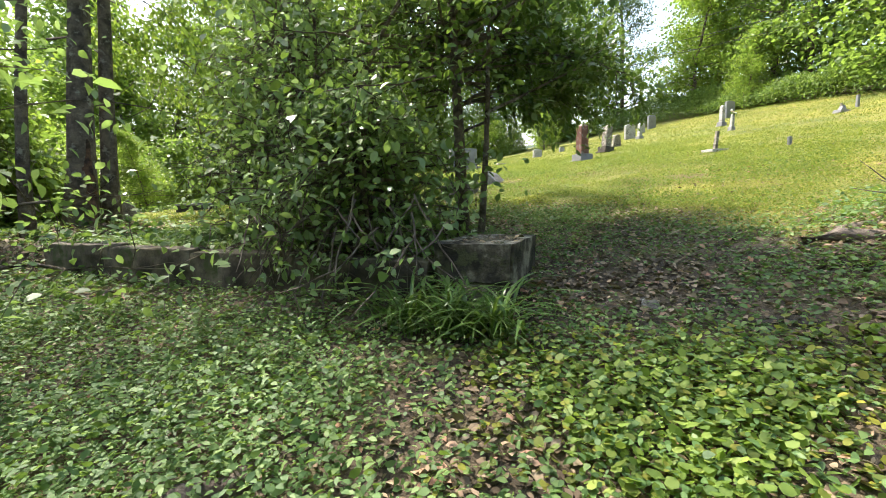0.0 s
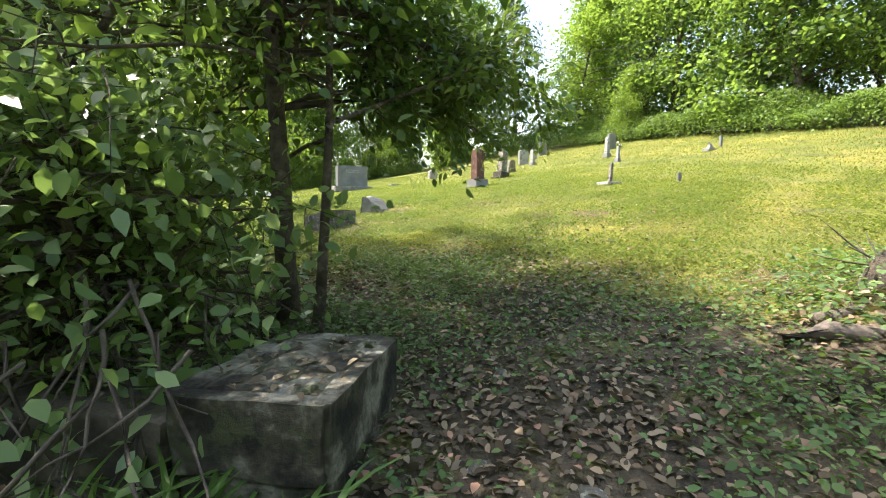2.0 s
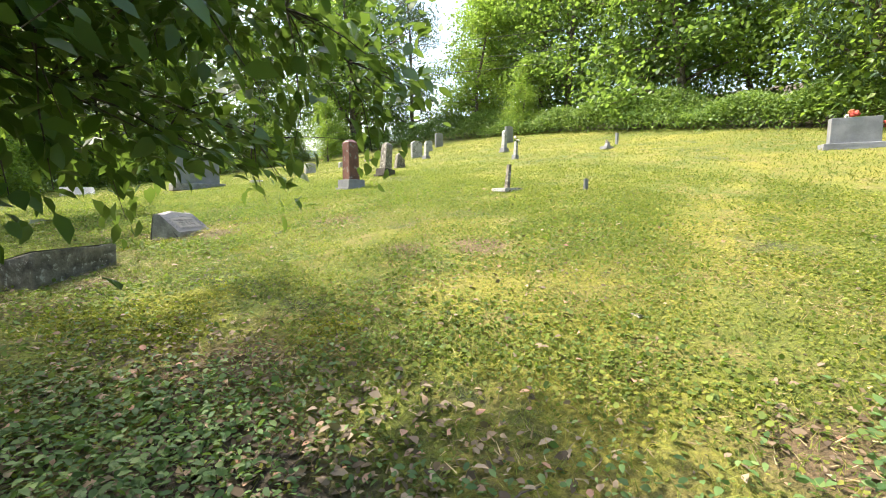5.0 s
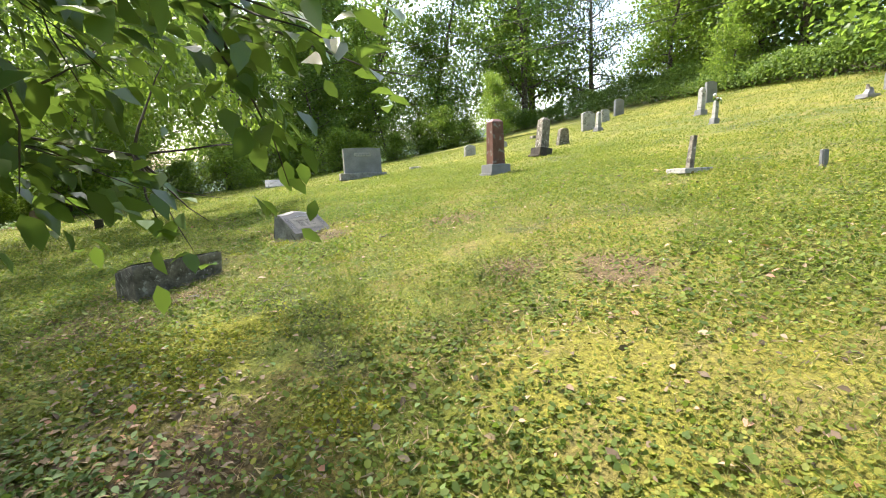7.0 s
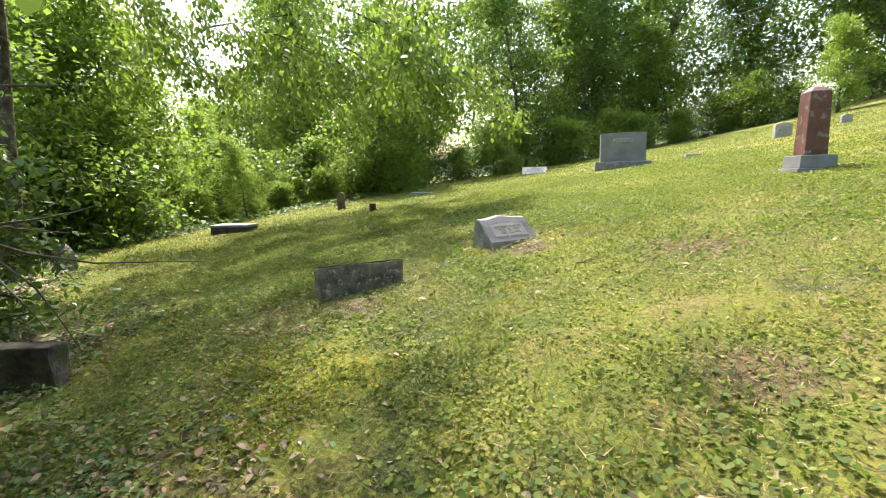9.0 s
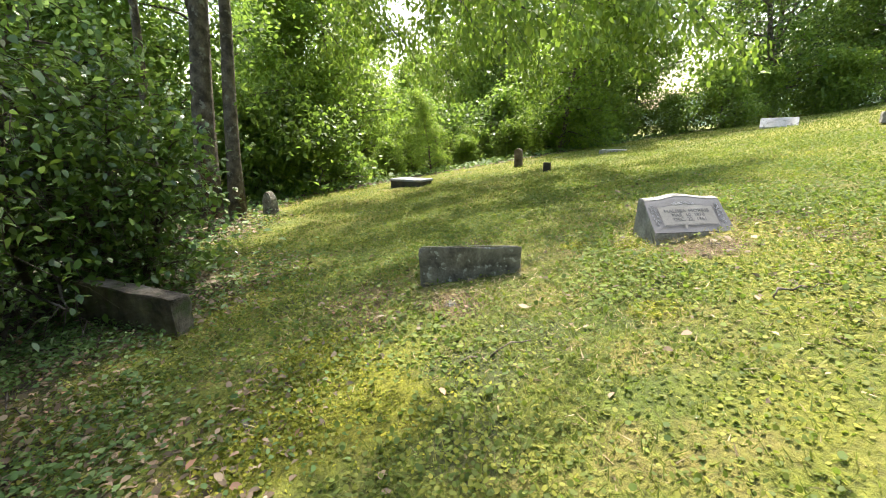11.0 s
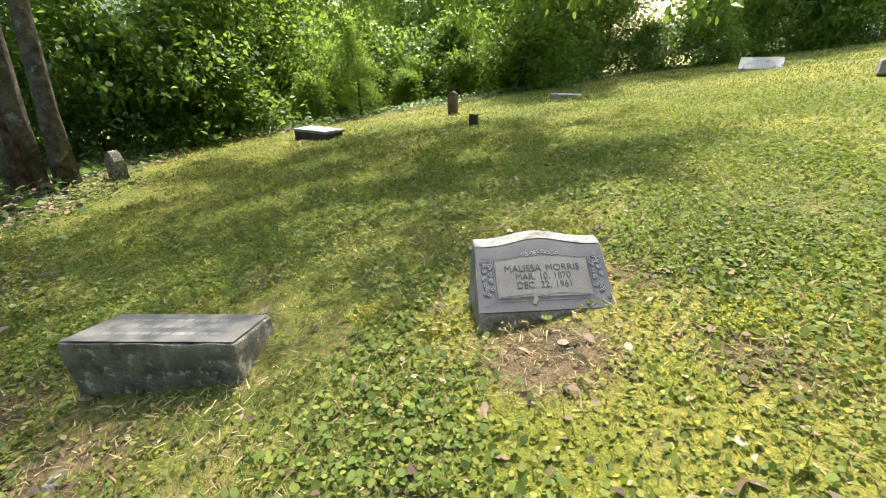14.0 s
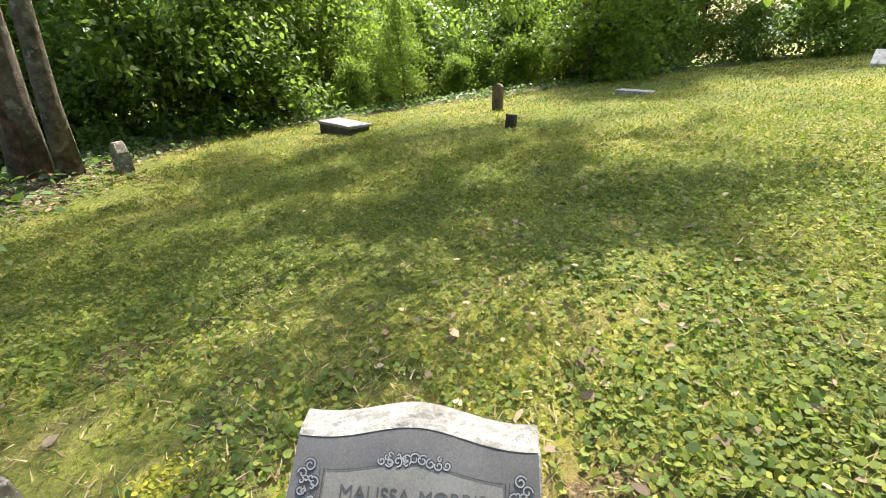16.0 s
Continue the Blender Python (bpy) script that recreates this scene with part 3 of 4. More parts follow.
# bevel marker, lichened front, worn writing on its top
a_a = 61.8
flat_a = thing("low_gravestone", pose(-0.545, 8.645, gz(-0.545, 8.645) - 0.05, 2, 0, a_a), "dark lichen-spotted granite gravestone with worn writing on top", "gravestone")
bm = prism([(0, -0.05), (0.0, 0.315), (0.38, 0.205), (0.40, -0.05)], 0.79, 0.012, cuts=7, rough=0.007, seed=4)
part("stone_body", bm, "lichen", flat_a)
top_m = pose(0, 0.01, 0.312, math.degrees(math.atan2(-0.11, 0.38)), 0, 0)
bm = bmesh.new()
bm.faces.new([bm.verts.new(p) for p in ((-0.388, -0.002, 0), (0.388, -0.002, 0), (0.388, 0.378, 0), (-0.388, 0.378, 0))])
bmesh.ops.subdivide_edges(bm, edges=bm.edges[:], cuts=3, use_grid_fill=True)
bm.transform(top_m @ Matrix.Translation((0, 0, 0.009)))
part("top_face", bm, "panel", flat_a, "pale smooth top face")
rg = random.Random(8)
for r, (y, n) in enumerate(((0.26, 9), (0.17, 8), (0.08, 10))):
    x = -0.26
    for i in range(n):
        w = rg.uniform(0.03, 0.06)
        bm = bmesh.new()
        bm.faces.new([bm.verts.new(p) for p in ((x, y, 0), (x + w, y, 0), (x + w, y + 0.035, 0), (x, y + 0.035, 0))])
        bm.transform(top_m @ Matrix.Translation((0, 0, 0.0105)))
        part("worn_letter", bm, "granite", flat_a)
        x += w + 0.012

# family monument on the far slope
mon = thing("family_monument", on_ground(-1.33, 18.35, 25, 0.05), "broad grey granite family monument on a rough base", "gravestone")
part("base", block(1.42, 0.50, 0.20, 0.02, 0.02, rough=0.015, cuts=7), "rough", mon, "rock-pitched granite base")
bm = bmesh.new()
prof = [(-0.56, 0.20)] + [(0.56 * u, 0.93 + 0.02 * (1 - u * u)) for u in np.linspace(-1, 1, 9)] + [(0.56, 0.20)]
loft(bm, [[(x, s * 0.13, z) for x, z in prof] for s in (-1, 1)])
bmesh.ops.recalc_face_normals(bm, faces=bm.faces[:])
part("die", bm, "granite", mon)
bm = block(0.50, 0.012, 0.11, 0, 0.002, z0=0.69)
bmesh.ops.translate(bm, verts=bm.verts[:], vec=(0.0, -0.136, 0))
part("name_panel", bm, "marble", mon, "pale name panel")
for i in range(9):
    bm = block(0.032, 0.006, 0.06, 0, 0.001, z0=0.715)
    bmesh.ops.translate(bm, verts=bm.verts[:], vec=(-0.19 + i * 0.0475, -0.144, 0))
    part("worn_letter", bm, "granite", mon)


def pillar_stone(x, y, rz, w, h, mat, base_mat, label, lean=(0, 0), base_h=0.17, top="cap", bw=None):
    t = thing("pillar_gravestone", on_ground(x, y, rz, 0.03, lean[0], lean[1]), label, "gravestone")
    bw = bw or w * 1.6
    part("plinth", block(bw * 1.2, bw * 1.2, 0.05, 0, 0.01, rough=0.004, cuts=2), base_mat, t)
    part("base", block(bw, bw, base_h, 0.03, 0.012, z0=0.05, rough=0.004, cuts=3), base_mat, t)
    z0 = 0.05 + base_h
    part("shaft", block(w, w, h - z0 - (0.06 if top == "cap" else 0), 0.10, 0.01, z0=z0, rough=0.003, cuts=4), mat, t)
    if top == "cap":
        part("cap", block(w * 0.9, w * 0.9, 0.06, 0.55, 0.008, z0=h - 0.06), mat, t)
    return t


pillar_stone(2.56, 13.85, 28, 0.27, 1.09, "red", "granite", "tall red granite pillar gravestone on a stepped grey base")
pillar_stone(3.75, 16.1, 30, 0.24, 0.95, "lichen", "dark", "grey square pillar gravestone leaning on a dark base", (0, 7))
pillar_stone(6.5, 21.5, 25, 0.15, 0.70, "marble", "granite", "slim pale marble post gravestone on a small base", (0, 2), 0.10)
pillar_stone(9.1, 19.6, 20, 0.16, 0.86, "marble", "granite", "slim pale marble pillar gravestone on a grey base", (0, 2), 0.14)
cross = pillar_stone(7.95, 16.45, 20, 0.10, 0.60, "marble", "granite", "thin marble post gravestone topped with artificial flowers", (0, 5), 0.12)
rng = np.random.default_rng(21)


def bouquet(x, y, z, r, n, mats, label, urn=0.0):
    t = thing("flower_bouquet", pose(x, y, z), label, "flowers")
    if urn:
        bm = bmesh.new()
        tube(bm, [(0, 0, 0), (0, 0, urn * 0.2), (0, 0, urn * 0.6), (0, 0, urn)], [0.05, 0.03, 0.055, 0.06], 10)
        part("vase", bm, "dark", t)
    for i in range(n):
        p = rng.normal(0, r * 0.5, 3) * (1, 1, 0.6) + (0, 0, urn + r * 0.7)
        bm = bmesh.new()
        bmesh.ops.create_icosphere(bm, subdivisions=2, radius=r * rng.uniform(0.3, 0.45))
        for v in bm.verts:
            v.co *= 1 + 0.35 * noise.noise(v.co * 60 + Vector(p) * 40)
            v.co += Vector(p)
        part("bloom", bm, mats[i % len(mats)], t)
    sp = rng.normal(0, r * 0.5, (40, 3)) * (1, 1, 0.6) + (0, 0, urn + r * 0.5)
    mesh_part("foliage", leaves("foliage", rng, sp, rng.normal(0, 1, (40, 3)), np.array((0.1, 0.1, 1.0)), 0.07, LEAF), "holly", t)
    return t


bouquet(7.99, 16.44, gz(7.95, 16.45) + 0.55, 0.10, 7, ("bloom_white", "bloom_white", "bloom_red"), "small bunch of white artificial flowers on a post")
lean_s = thing("leaning_gravestone", on_ground(5.03, 11.1, 20, 0.02), "thin leaning marble post set in a flat slab", "gravestone")
part("slab", block(0.46, 0.34, 0.07, 0.03, 0.01, rough=0.006, cuts=3), "marble", lean_s)
part("post", block(0.075, 0.075, 0.43, 0.15, 0.008, (0.075, 0.02), z0=0.065, rough=0.003, cuts=2), "lichen", lean_s)


def tablet(x, y, rz, w, h, d, mat, label, arch=0.04, tilt=0.0, taper=0.03):
    t = thing("tablet_gravestone", on_ground(x, y, rz, 0.06, tilt), label, "gravestone")
    bm = bmesh.new()
    prof = [(-w / 2, 0)] + [(w / 2 * (1 - taper) * u, h + 0.06 - arch + arch * math.cos(u * math.pi / 2)) for u in np.linspace(-1, 1, 9)] + [(w / 2, 0)]
    loft(bm, [[(px, s * d / 2, pz) for px, pz in prof] for s in (-1, 1)])
    bmesh.ops.recalc_face_normals(bm, faces=bm.faces[:])
    bmesh.ops.bevel(bm, geom=[e for e in bm.edges if abs(e.verts[0].co.y - e.verts[1].co.y) < 1e-4], offset=0.012, segments=2, affect="EDGES")
    for v in bm.verts:
        v.co += 0.008 * noise.noise_vector(v.co * 8 + Vector((x, y, 0)))
    part("tablet", bm, mat, t)
    return t


tablet(4.71, 18.5, 28, 0.42, 0.48, 0.14, "lichen", "grey tapered rough gravestone", 0.05, 4, 0.35)
tablet(6.5, 23.0, 25, 0.58, 0.72, 0.14, "marble", "pale rounded marble tablet gravestone", 0.10)
tablet(7.95, 26.0, 25, 0.42, 0.56, 0.12, "marble", "pale marble tablet gravestone with worn face", 0.05)
tablet(9.3, 28.5, 25, 0.56, 0.80, 0.14, "granite", "upright blue-grey tablet gravestone", 0.08)
tablet(11.4, 23.8, 22, 0.52, 0.80, 0.13, "granite", "upright grey tablet gravestone near the hedge", 0.06)
tablet(1.9, 21.2, 25, 0.40, 0.38, 0.18, "marble", "small whitish squat gravestone", 0.06)
tablet(3.2, 22.6, 25, 0.26, 0.24, 0.12, "marble", "small pale gravestone behind a pillar", 0.05)
tablet(6.15, 10.32, 20, 0.10, 0.19, 0.05, "granite", "tiny grey footstone in the grass", 0.01)
tablet(11.9, 16.6, 20, 0.10, 0.40, 0.08, "granite", "thin grey upright footstone", 0.01)
tablet(-5.5, 13.2, 35, 0.15, 0.20, 0.10, "dark", "small dark square footstone", 0.0, 0, 0.0)
t = tablet(-7.63, 13.91, 38, 0.21, 0.48, 0.10, "deadwood", "narrow weathered brown grave marker with a split top", 0.05, 3, 0.0)
tablet(-6.9, 7.6, 40, 0.30, 0.44, 0.16, "lichen", "rough whitish fieldstone grave marker", 0.15, 0, 0.2)
far = thing("figure_gravestone", on_ground(10.95, 15.9, 20), "low grey gravestone with a small ornament on its base", "gravestone")
part("base", block(0.42, 0.26, 0.10, 0.05, 0.012, rough=0.006, cuts=3), "granite", far)
part("ornament", block(0.20, 0.16, 0.16, 0.55, 0.02, (0.03, 0), z0=0.09, rough=0.02, cuts=3), "granite", far)
part("finial", block(0.09, 0.09, 0.22, 0.5, 0.012, (-0.02, 0), z0=0.10, rough=0.01, cuts=2), "lichen", far)
big = thing("granite_headstone", on_ground(13.3, 10.5, -40, 0.05), "wide grey granite headstone with flowers on top", "gravestone")
part("base", block(1.20, 0.36, 0.16, 0.02, 0.015, rough=0.006, cuts=5), "granite", big)
part("die", block(0.92, 0.20, 0.56, 0.02, 0.012, z0=0.16, rough=0.003, cuts=3), "granite", big)
c40, s40 = math.cos(radians(-40)), math.sin(radians(-40))
for dx, zz, r, mats, lab, urn in ((-0.05, 0.66, 0.13, ("bloom_red", "bloom_red", "bloom_white"), "spray of red artificial flowers on a headstone", 0), (0.62, 0.10, 0.12, ("bloom_red", "bloom_white"), "red artificial flowers in a dark vase", 0.32), (0.98, 0.0, 0.12, ("bloom_white", "bloom_red", "bloom_white"), "white and red artificial flowers in a dark vase", 0.36)):
    bx, by = 13.3 + c40 * dx, 10.5 + s40 * dx
    bouquet(bx, by, gz(bx, by) + zz, r, 11, mats, lab, urn)


def ledger(name, x, y, rz, w, d, h, mat, label, tilt=0.0):
    t = thing(name, on_ground(x, y, rz, 0.04, tilt), label, "gravestone")
    part("slab", block(w, d, h + 0.04, 0.02, 0.012, rough=0.006, cuts=5, seed=x), mat, t)
    # sunlight on the raised slab's top, put in as a thin layer of paler stone
    if h > 0.1:
        part("top_slab", block(w + 0.05, d + 0.05, 0.05, 0.02, 0.012, z0=h + 0.035, rough=0.006, cuts=5, seed=x + 1), "granite", t, "top in paler stone, standing for sunlight on the slab")
    return t


ledger("ledger_stone", -7.9, 10.95, 30, 0.95, 0.45, 0.14, "dark", "dark raised grave slab at the edge of the wood")
ledger("ledger_stone", -6.8, 16.4, 32, 0.68, 0.35, 0.07, "marble", "flat pale stone lying in the grass")
ledger("ledger_stone", 0.2, 19.0, 25, 0.34, 0.24, 0.06, "marble", "flat pale footstone lying in the grass")
ledger("ledger_stone", 4.8, 25.0, 25, 0.6, 0.3, 0.08, "lichen", "flat grey stone lying in the grass")
slant = thing("white_slant_marker", on_ground(-5.1, 20.6, 30, 0.04), "low white marble slant grave marker", "gravestone")
part("stone_body", prism([(0, 0), (0, 0.06), (0.22, 0.30), (0.28, 0.30), (0.30, 0)], 0.86, 0.01, cuts=3, rough=0.004), "marble", slant)
dk = thing("low_grave_wall", on_ground(-1.85, 6.15, 40, 0.08), "dark low concrete grave coping beside the tree", "gravestone")
part("slab", block(1.32, 0.16, 0.44, 0.0, 0.02, rough=0.012, cuts=7, seed=3), "wallstone", dk)
for x, y, s in ((0.99, 3.0, 0.12), (0.62, 3.25, 0.06), (3.49, 6.07, 0.06), (0.29, 6.98, 0.06), (3.54, 8.08, 0.05), (-0.2, 8.32, 0.07), (0.86, 3.9, 0.07)):
    bm = block(s * 1.7, s, s * 0.3, 0.3, s * 0.08, rough=s * 0.14, cuts=2, seed=x)
    ob = part("loose_stone", bm, "lichen")
    ob.matrix_world = on_ground(x, y, x * 77, 0.006)
    tagged(ob, "small pale loose stone on the ground", "stone", "loose stones")

# ---- plants near the path ----
WALKED = np.array(((0, 0), (0.1, 0.84), (0.32, 1.6), (0.9, 2.75), (1.15, 3.25), (2.0, 4.5), (2.3, 4.95), (2.6, 5.8), (2.55, 6.4), (2.15, 7.7), (1.6, 8.75), (0.65, 10.3)))


def off_line(x, y):
    """Distance in plan from the trodden line."""
    best = np.full(np.shape(x), 1e9)
    for (ax, ay), (bx, by) in zip(WALKED, WALKED[1:]):
        dx, dy = bx - ax, by - ay
        k = np.clip(((x - ax) * dx + (y - ay) * dy) / (dx * dx + dy * dy), 0, 1)
        best = np.minimum(best, np.hypot(x - ax - k * dx, y - ay - k * dy))
    return best


def clear_of_line(p, near=0.55):
    eye = ground_z(p[:, 0], p[:, 1]) + 1.25
    return np.hypot(off_line(p[:, 0], p[:, 1]), (p[:, 2] - eye) * 0.8) > near


def tree_parts(rng, height, trunk_r, crown, n_leaf, leaf, shape, first=0.3, limbs=16, droop=0.02, wander=0.06, cluster=0.35, stems=((0, 0, 0, 0),), reach=1.0, limb_r=0.45, avoid=None):
    """A trunk with limbs and twigs as one mesh, and leaves along the outer twigs as another."""
    bm = bmesh.new()
    tips = []
    for sx, sy, lx, ly, *thin in stems:
        thick = thin[0] if thin else 1.0
        spine = limb_points(rng, (sx, sy, -0.15), (lx, ly, 1), height * (0.6 + 0.4 * thick), 9, wander)
        rad = [trunk_r * thick * (1.25 if i == 0 else 1) * (1 - 0.88 * i / 9) for i in range(10)]
        tube(bm, spine, rad, 9)
        for k in range(limbs):
            f = first + (1 - first) * (k + rng.uniform(0, 1)) / limbs
            i = min(int(f * 9), 8)
            p = spine[i] + (spine[i + 1] - spine[i]) * (f * 9 - i)
            a = k * 2.4 + rng.uniform(-0.5, 0.5)
            prof = math.sin(min(1, (f - first) / (1 - first) * 0.8 + 0.28) * math.pi) ** 0.7
            ln = crown * reach * (0.35 + 0.65 * prof) * rng.uniform(0.75, 1.15)
            pts = limb_points(rng, p, (math.cos(a), math.sin(a), rng.uniform(0.05, 0.55)), ln, 6, 0.13, droop)
            if avoid is not None and not avoid(np.array(pts)):
                continue
            r0 = trunk_r * (1 - 0.85 * f) * limb_r + 0.006
            tube(bm, pts, [r0 * (1 - 0.85 * j / 6) for j in range(7)], 5)
            for j in range(2, 7):
                tips.append((pts[j], unit(pts[j] - pts[j - 1])))
                for _ in range(2):
                    w = unit(pts[j] - pts[j - 1] + rng.normal(0, 0.8, 3))
                    tw = limb_points(rng, pts[j], w, ln * 0.35 * rng.uniform(0.5, 1.2), 3, 0.2, droop)
                    if r0 > 0.012 and trunk_r < 0.12:
                        tube(bm, tw, [r0 * 0.25, r0 * 0.2, r0 * 0.14, r0 * 0.06], 4)
                    tips += [(q, w) for q in tw[1:]]
    tp = np.array([t[0] for t in tips])
    tw = np.array([t[1] for t in tips])
    pick = rng.integers(0, len(tp), n_leaf)
    spots = tp[pick] + rng.normal(0, cluster, (n_leaf, 3)) * (1, 1, 0.75)
    along = tw[pick] * 0.6 + rng.normal(0, 0.7, (n_leaf, 3)) + (0, 0, -0.15)
    up = np.array((0, 0, 1.0)) + rng.normal(0, 0.45, (n_leaf, 3))
    return bm, spots, along, up, leaf * rng.uniform(0.65, 1.25, n_leaf), shape


def plant_tree(name, x, y, rng, spec, mat, label, category="tree", cut=True, clip=None, tilt=(0, 0), face_way=(0, 0, 0)):
    bm, sp, al, up, sz, shape = tree_parts(rng, **spec)
    base = np.array((x, y, gz(x, y)))
    g = sp + base
    keep = g[:, 2] > ground_z(g[:, 0], g[:, 1]) + 0.02
    if cut:
        keep &= clear_of_line(g)
    if clip is not None:
        keep &= clip(g)
    t = thing(name, pose(*base, tilt[0], tilt[1], 0), label, category)
    up = up + face_way
    part("trunk", bm, "bark", t)
    mesh_part("crown", leaves("crown", rng, sp[keep], al[keep], up[keep], sz[keep], shape), mat, t)
    return t


rng = np.random.default_rng(40)
# small glossy-leaved tree right behind the gate pillar
plant_tree("holly_tree", -0.32, 4.30, rng, dict(height=4.0, trunk_r=0.068, crown=1.9, n_leaf=12500, leaf=0.074, shape=LEAF, first=0.36, limbs=34, droop=0.02, cluster=0.15, limb_r=0.26, avoid=lambda p: clear_of_line(p + np.array((-0.32, 4.30, gz(-0.32, 4.30))), 0.75).all(), wander=0.025, stems=((0, 0, 0.0, 0), (0.14, 0.0, 0.11, 0.0, 0.55))), "holly", "small dark-leaved tree with two slender stems behind a pillar",
           clip=lambda g: g[:, 2] > ground_z(g[:, 0], g[:, 1]) + 0.75 - 0.1 * (g[:, 0] < -0.8))
holly = bpy.data.objects["holly_tree"]
for end, n in (((1.95, 1.45, 1.75), 7), ((1.1, 0.95, 1.45), 5), ((1.5, 1.75, 1.45), 8), ((1.3, 1.3, 1.95), 8), ((1.75, 1.7, 2.0), 7), ((-0.8, 1.5, 2.0), 10), ((-0.2, 1.7, 2.5), 10), ((0.35, 1.5, 2.9), 9), ((-1.0, 0.9, 2.8), 9), ((0.5, 1.1, 3.3), 8)):
    bm = bmesh.new()
    st, e = np.array((0, 0, end[2] - 0.15)), np.array(end)
    main = [st + (e - st) * k / 7 + (0, 0, 0.22 * math.sin(k / 7 * math.pi)) + (rng.normal(0, 0.03, 3) if 0 < k else 0) for k in range(8)]
    tube(bm, main, [0.022, 0.019, 0.016, 0.013, 0.010, 0.008, 0.005, 0.003], 6)
    sp, al = [], []
    for p0 in main[2:]:
        for _ in range(n):
            tw = limb_points(rng, p0, rng.normal(0, 0.7, 3) + (0.5, 0.35, 0.0), rng.uniform(0.25, 0.6), 4, 0.15, 0.02)
            tube(bm, tw, [0.005, 0.004, 0.003, 0.002, 0.001], 4)
            for q in tw[1:]:
                sp.append(q + rng.normal(0, 0.045, (7, 3)))
                al.append(rng.normal(0, 0.5, (7, 3)) + (q - tw[0]) * 3 + (0, 0, -0.1))
    sp, al = np.concatenate(sp), np.concatenate(al)
    gp = sp + np.array(holly.location)
    keep = clear_of_line(gp, 0.5) & (gp[:, 1] < 6.05)
    part("bough", bm, "twig", holly)
    mesh_part("bough_leaves", leaves("bough_leaves", rng, sp[keep], al[keep], np.array((0, 0, 1.0)) + rng.normal(0, 0.4, (keep.sum(), 3)), 0.072 * rng.uniform(0.7, 1.25, keep.sum()), LEAF), "holly", holly)
# sprawling shrubs hanging over the wall
for x, y, h, c, n in ((-1.75, 4.45, 3.3, 1.25, 5000), (-2.7, 5.3, 3.4, 1.2, 3000), (-1.3, 4.1, 1.5, 1.1, 6000)):
    plant_tree("shrub", x, y, rng, dict(height=h, trunk_r=0.045, crown=c, n_leaf=n, leaf=0.083, shape=LEAF, first=0.08, limbs=26, droop=0.10, cluster=0.12, stems=((0, 0, 0.1, -0.1), (0.1, 0.1, -0.2, 0.1), (0.05, -0.1, 0.25, -0.25))), "shrub", "sprawling glossy-leaved shrub drooping over the wall", "shrub", face_way=(-0.35, -0.5, 0))

for x, y, h, c, n in ((-2.9, 5.6, 2.8, 0.9, 5000), (-2.8, 5.9, 2.0, 0.6, 3500)):
    plant_tree("shrub", x, y, rng, dict(height=h, trunk_r=0.045, crown=c, n_leaf=n, leaf=0.085, shape=LEAF, first=0.12, limbs=26, droop=0.07, cluster=0.14, stems=((0, 0, 0.1, -0.1), (0.1, 0.1, -0.2, 0.1))), "holly", "dense dark-leaved shrub beside the low grave wall", "shrub")
plant_tree("sapling", -3.5, 2.45, rng, dict(height=2.6, trunk_r=0.028, crown=1.7, n_leaf=900, leaf=0.085, shape=LEAF, first=0.3, limbs=15, droop=0.03, cluster=0.13, limb_r=0.6), "shrub", "thin sapling with long pale twigs and few leaves", "sapling")

# two tall trees above the bank
TALL = dict(height=10.5, trunk_r=0.14, crown=3.0, n_leaf=1150, leaf=0.15, shape=LEAF, first=0.5, limbs=24, droop=0.05, wander=0.02, cluster=0.45, stems=((0, 0, 0.03, 0.08),))
plant_tree("tall_tree", -6.72, 7.0, rng, TALL, "oak", "tall broadleaf tree with grey-brown trunk on the bank")
rotten = plant_tree("tall_tree", -6.80, 6.5, rng, dict(TALL, trunk_r=0.22), "oak", "tall tree with a rotted cavity in its thick trunk")
bm = bmesh.new()
tube(bm, [(0.17, 0.05, -0.1), (0.165, 0.06, 0.4), (0.15, 0.08, 0.9), (0.13, 0.10, 1.4), (0.11, 0.13, 1.75)], [0.11, 0.105, 0.095, 0.075, 0.02], 14)
bmesh.ops.subdivide_edges(bm, edges=bm.edges[:], cuts=3, use_grid_fill=True)
for v in bm.verts:
    v.co += noise.noise_vector(v.co * Vector((16, 16, 4))) * 0.035
part("rotted_cavity", bm, "redwood", rotten, "reddish crumbling rotten wood")
plant_tree("tall_tree", -6.9, 5.75, rng, dict(TALL, trunk_r=0.09, n_leaf=1200), "oak", "slender tall tree beside thicker trunks on the bank")

# strap-leaved clump before the pillar
rng = np.random.default_rng(50)
STRAPS = []
for i in range(8):
    ln, w, lift, twist = rng.uniform(0.42, 0.66), rng.uniform(0.008, 0.013), rng.uniform(0.75, 1.35), rng.uniform(-0.12, 0.12)
    bm, prev = bmesh.new(), None
    for j in range(9):
        t = j / 8
        p = Vector((ln * (0.18 * t + 0.62 * t * t), twist * t * t, ln * lift * (t - 0.68 * t * t)))
        k = w * min(1, 0.55 + 2 * t) * (1 - t ** 3)
        cur = [bm.verts.new(p + Vector((0, -k, 0.35 * k))), bm.verts.new(p), bm.verts.new(p + Vector((0, k, 0.35 * k)))]
        if prev:
            bm.faces.new((prev[0], prev[1], cur[1], cur[0]))
            bm.faces.new((prev[1], prev[2], cur[2], cur[1]))
        prev = cur
    me = bpy.data.meshes.new("blade")
    bm.to_mesh(me)
    bm.free()
    me.materials.append(MAT["lily"])
    STRAPS.append(me)
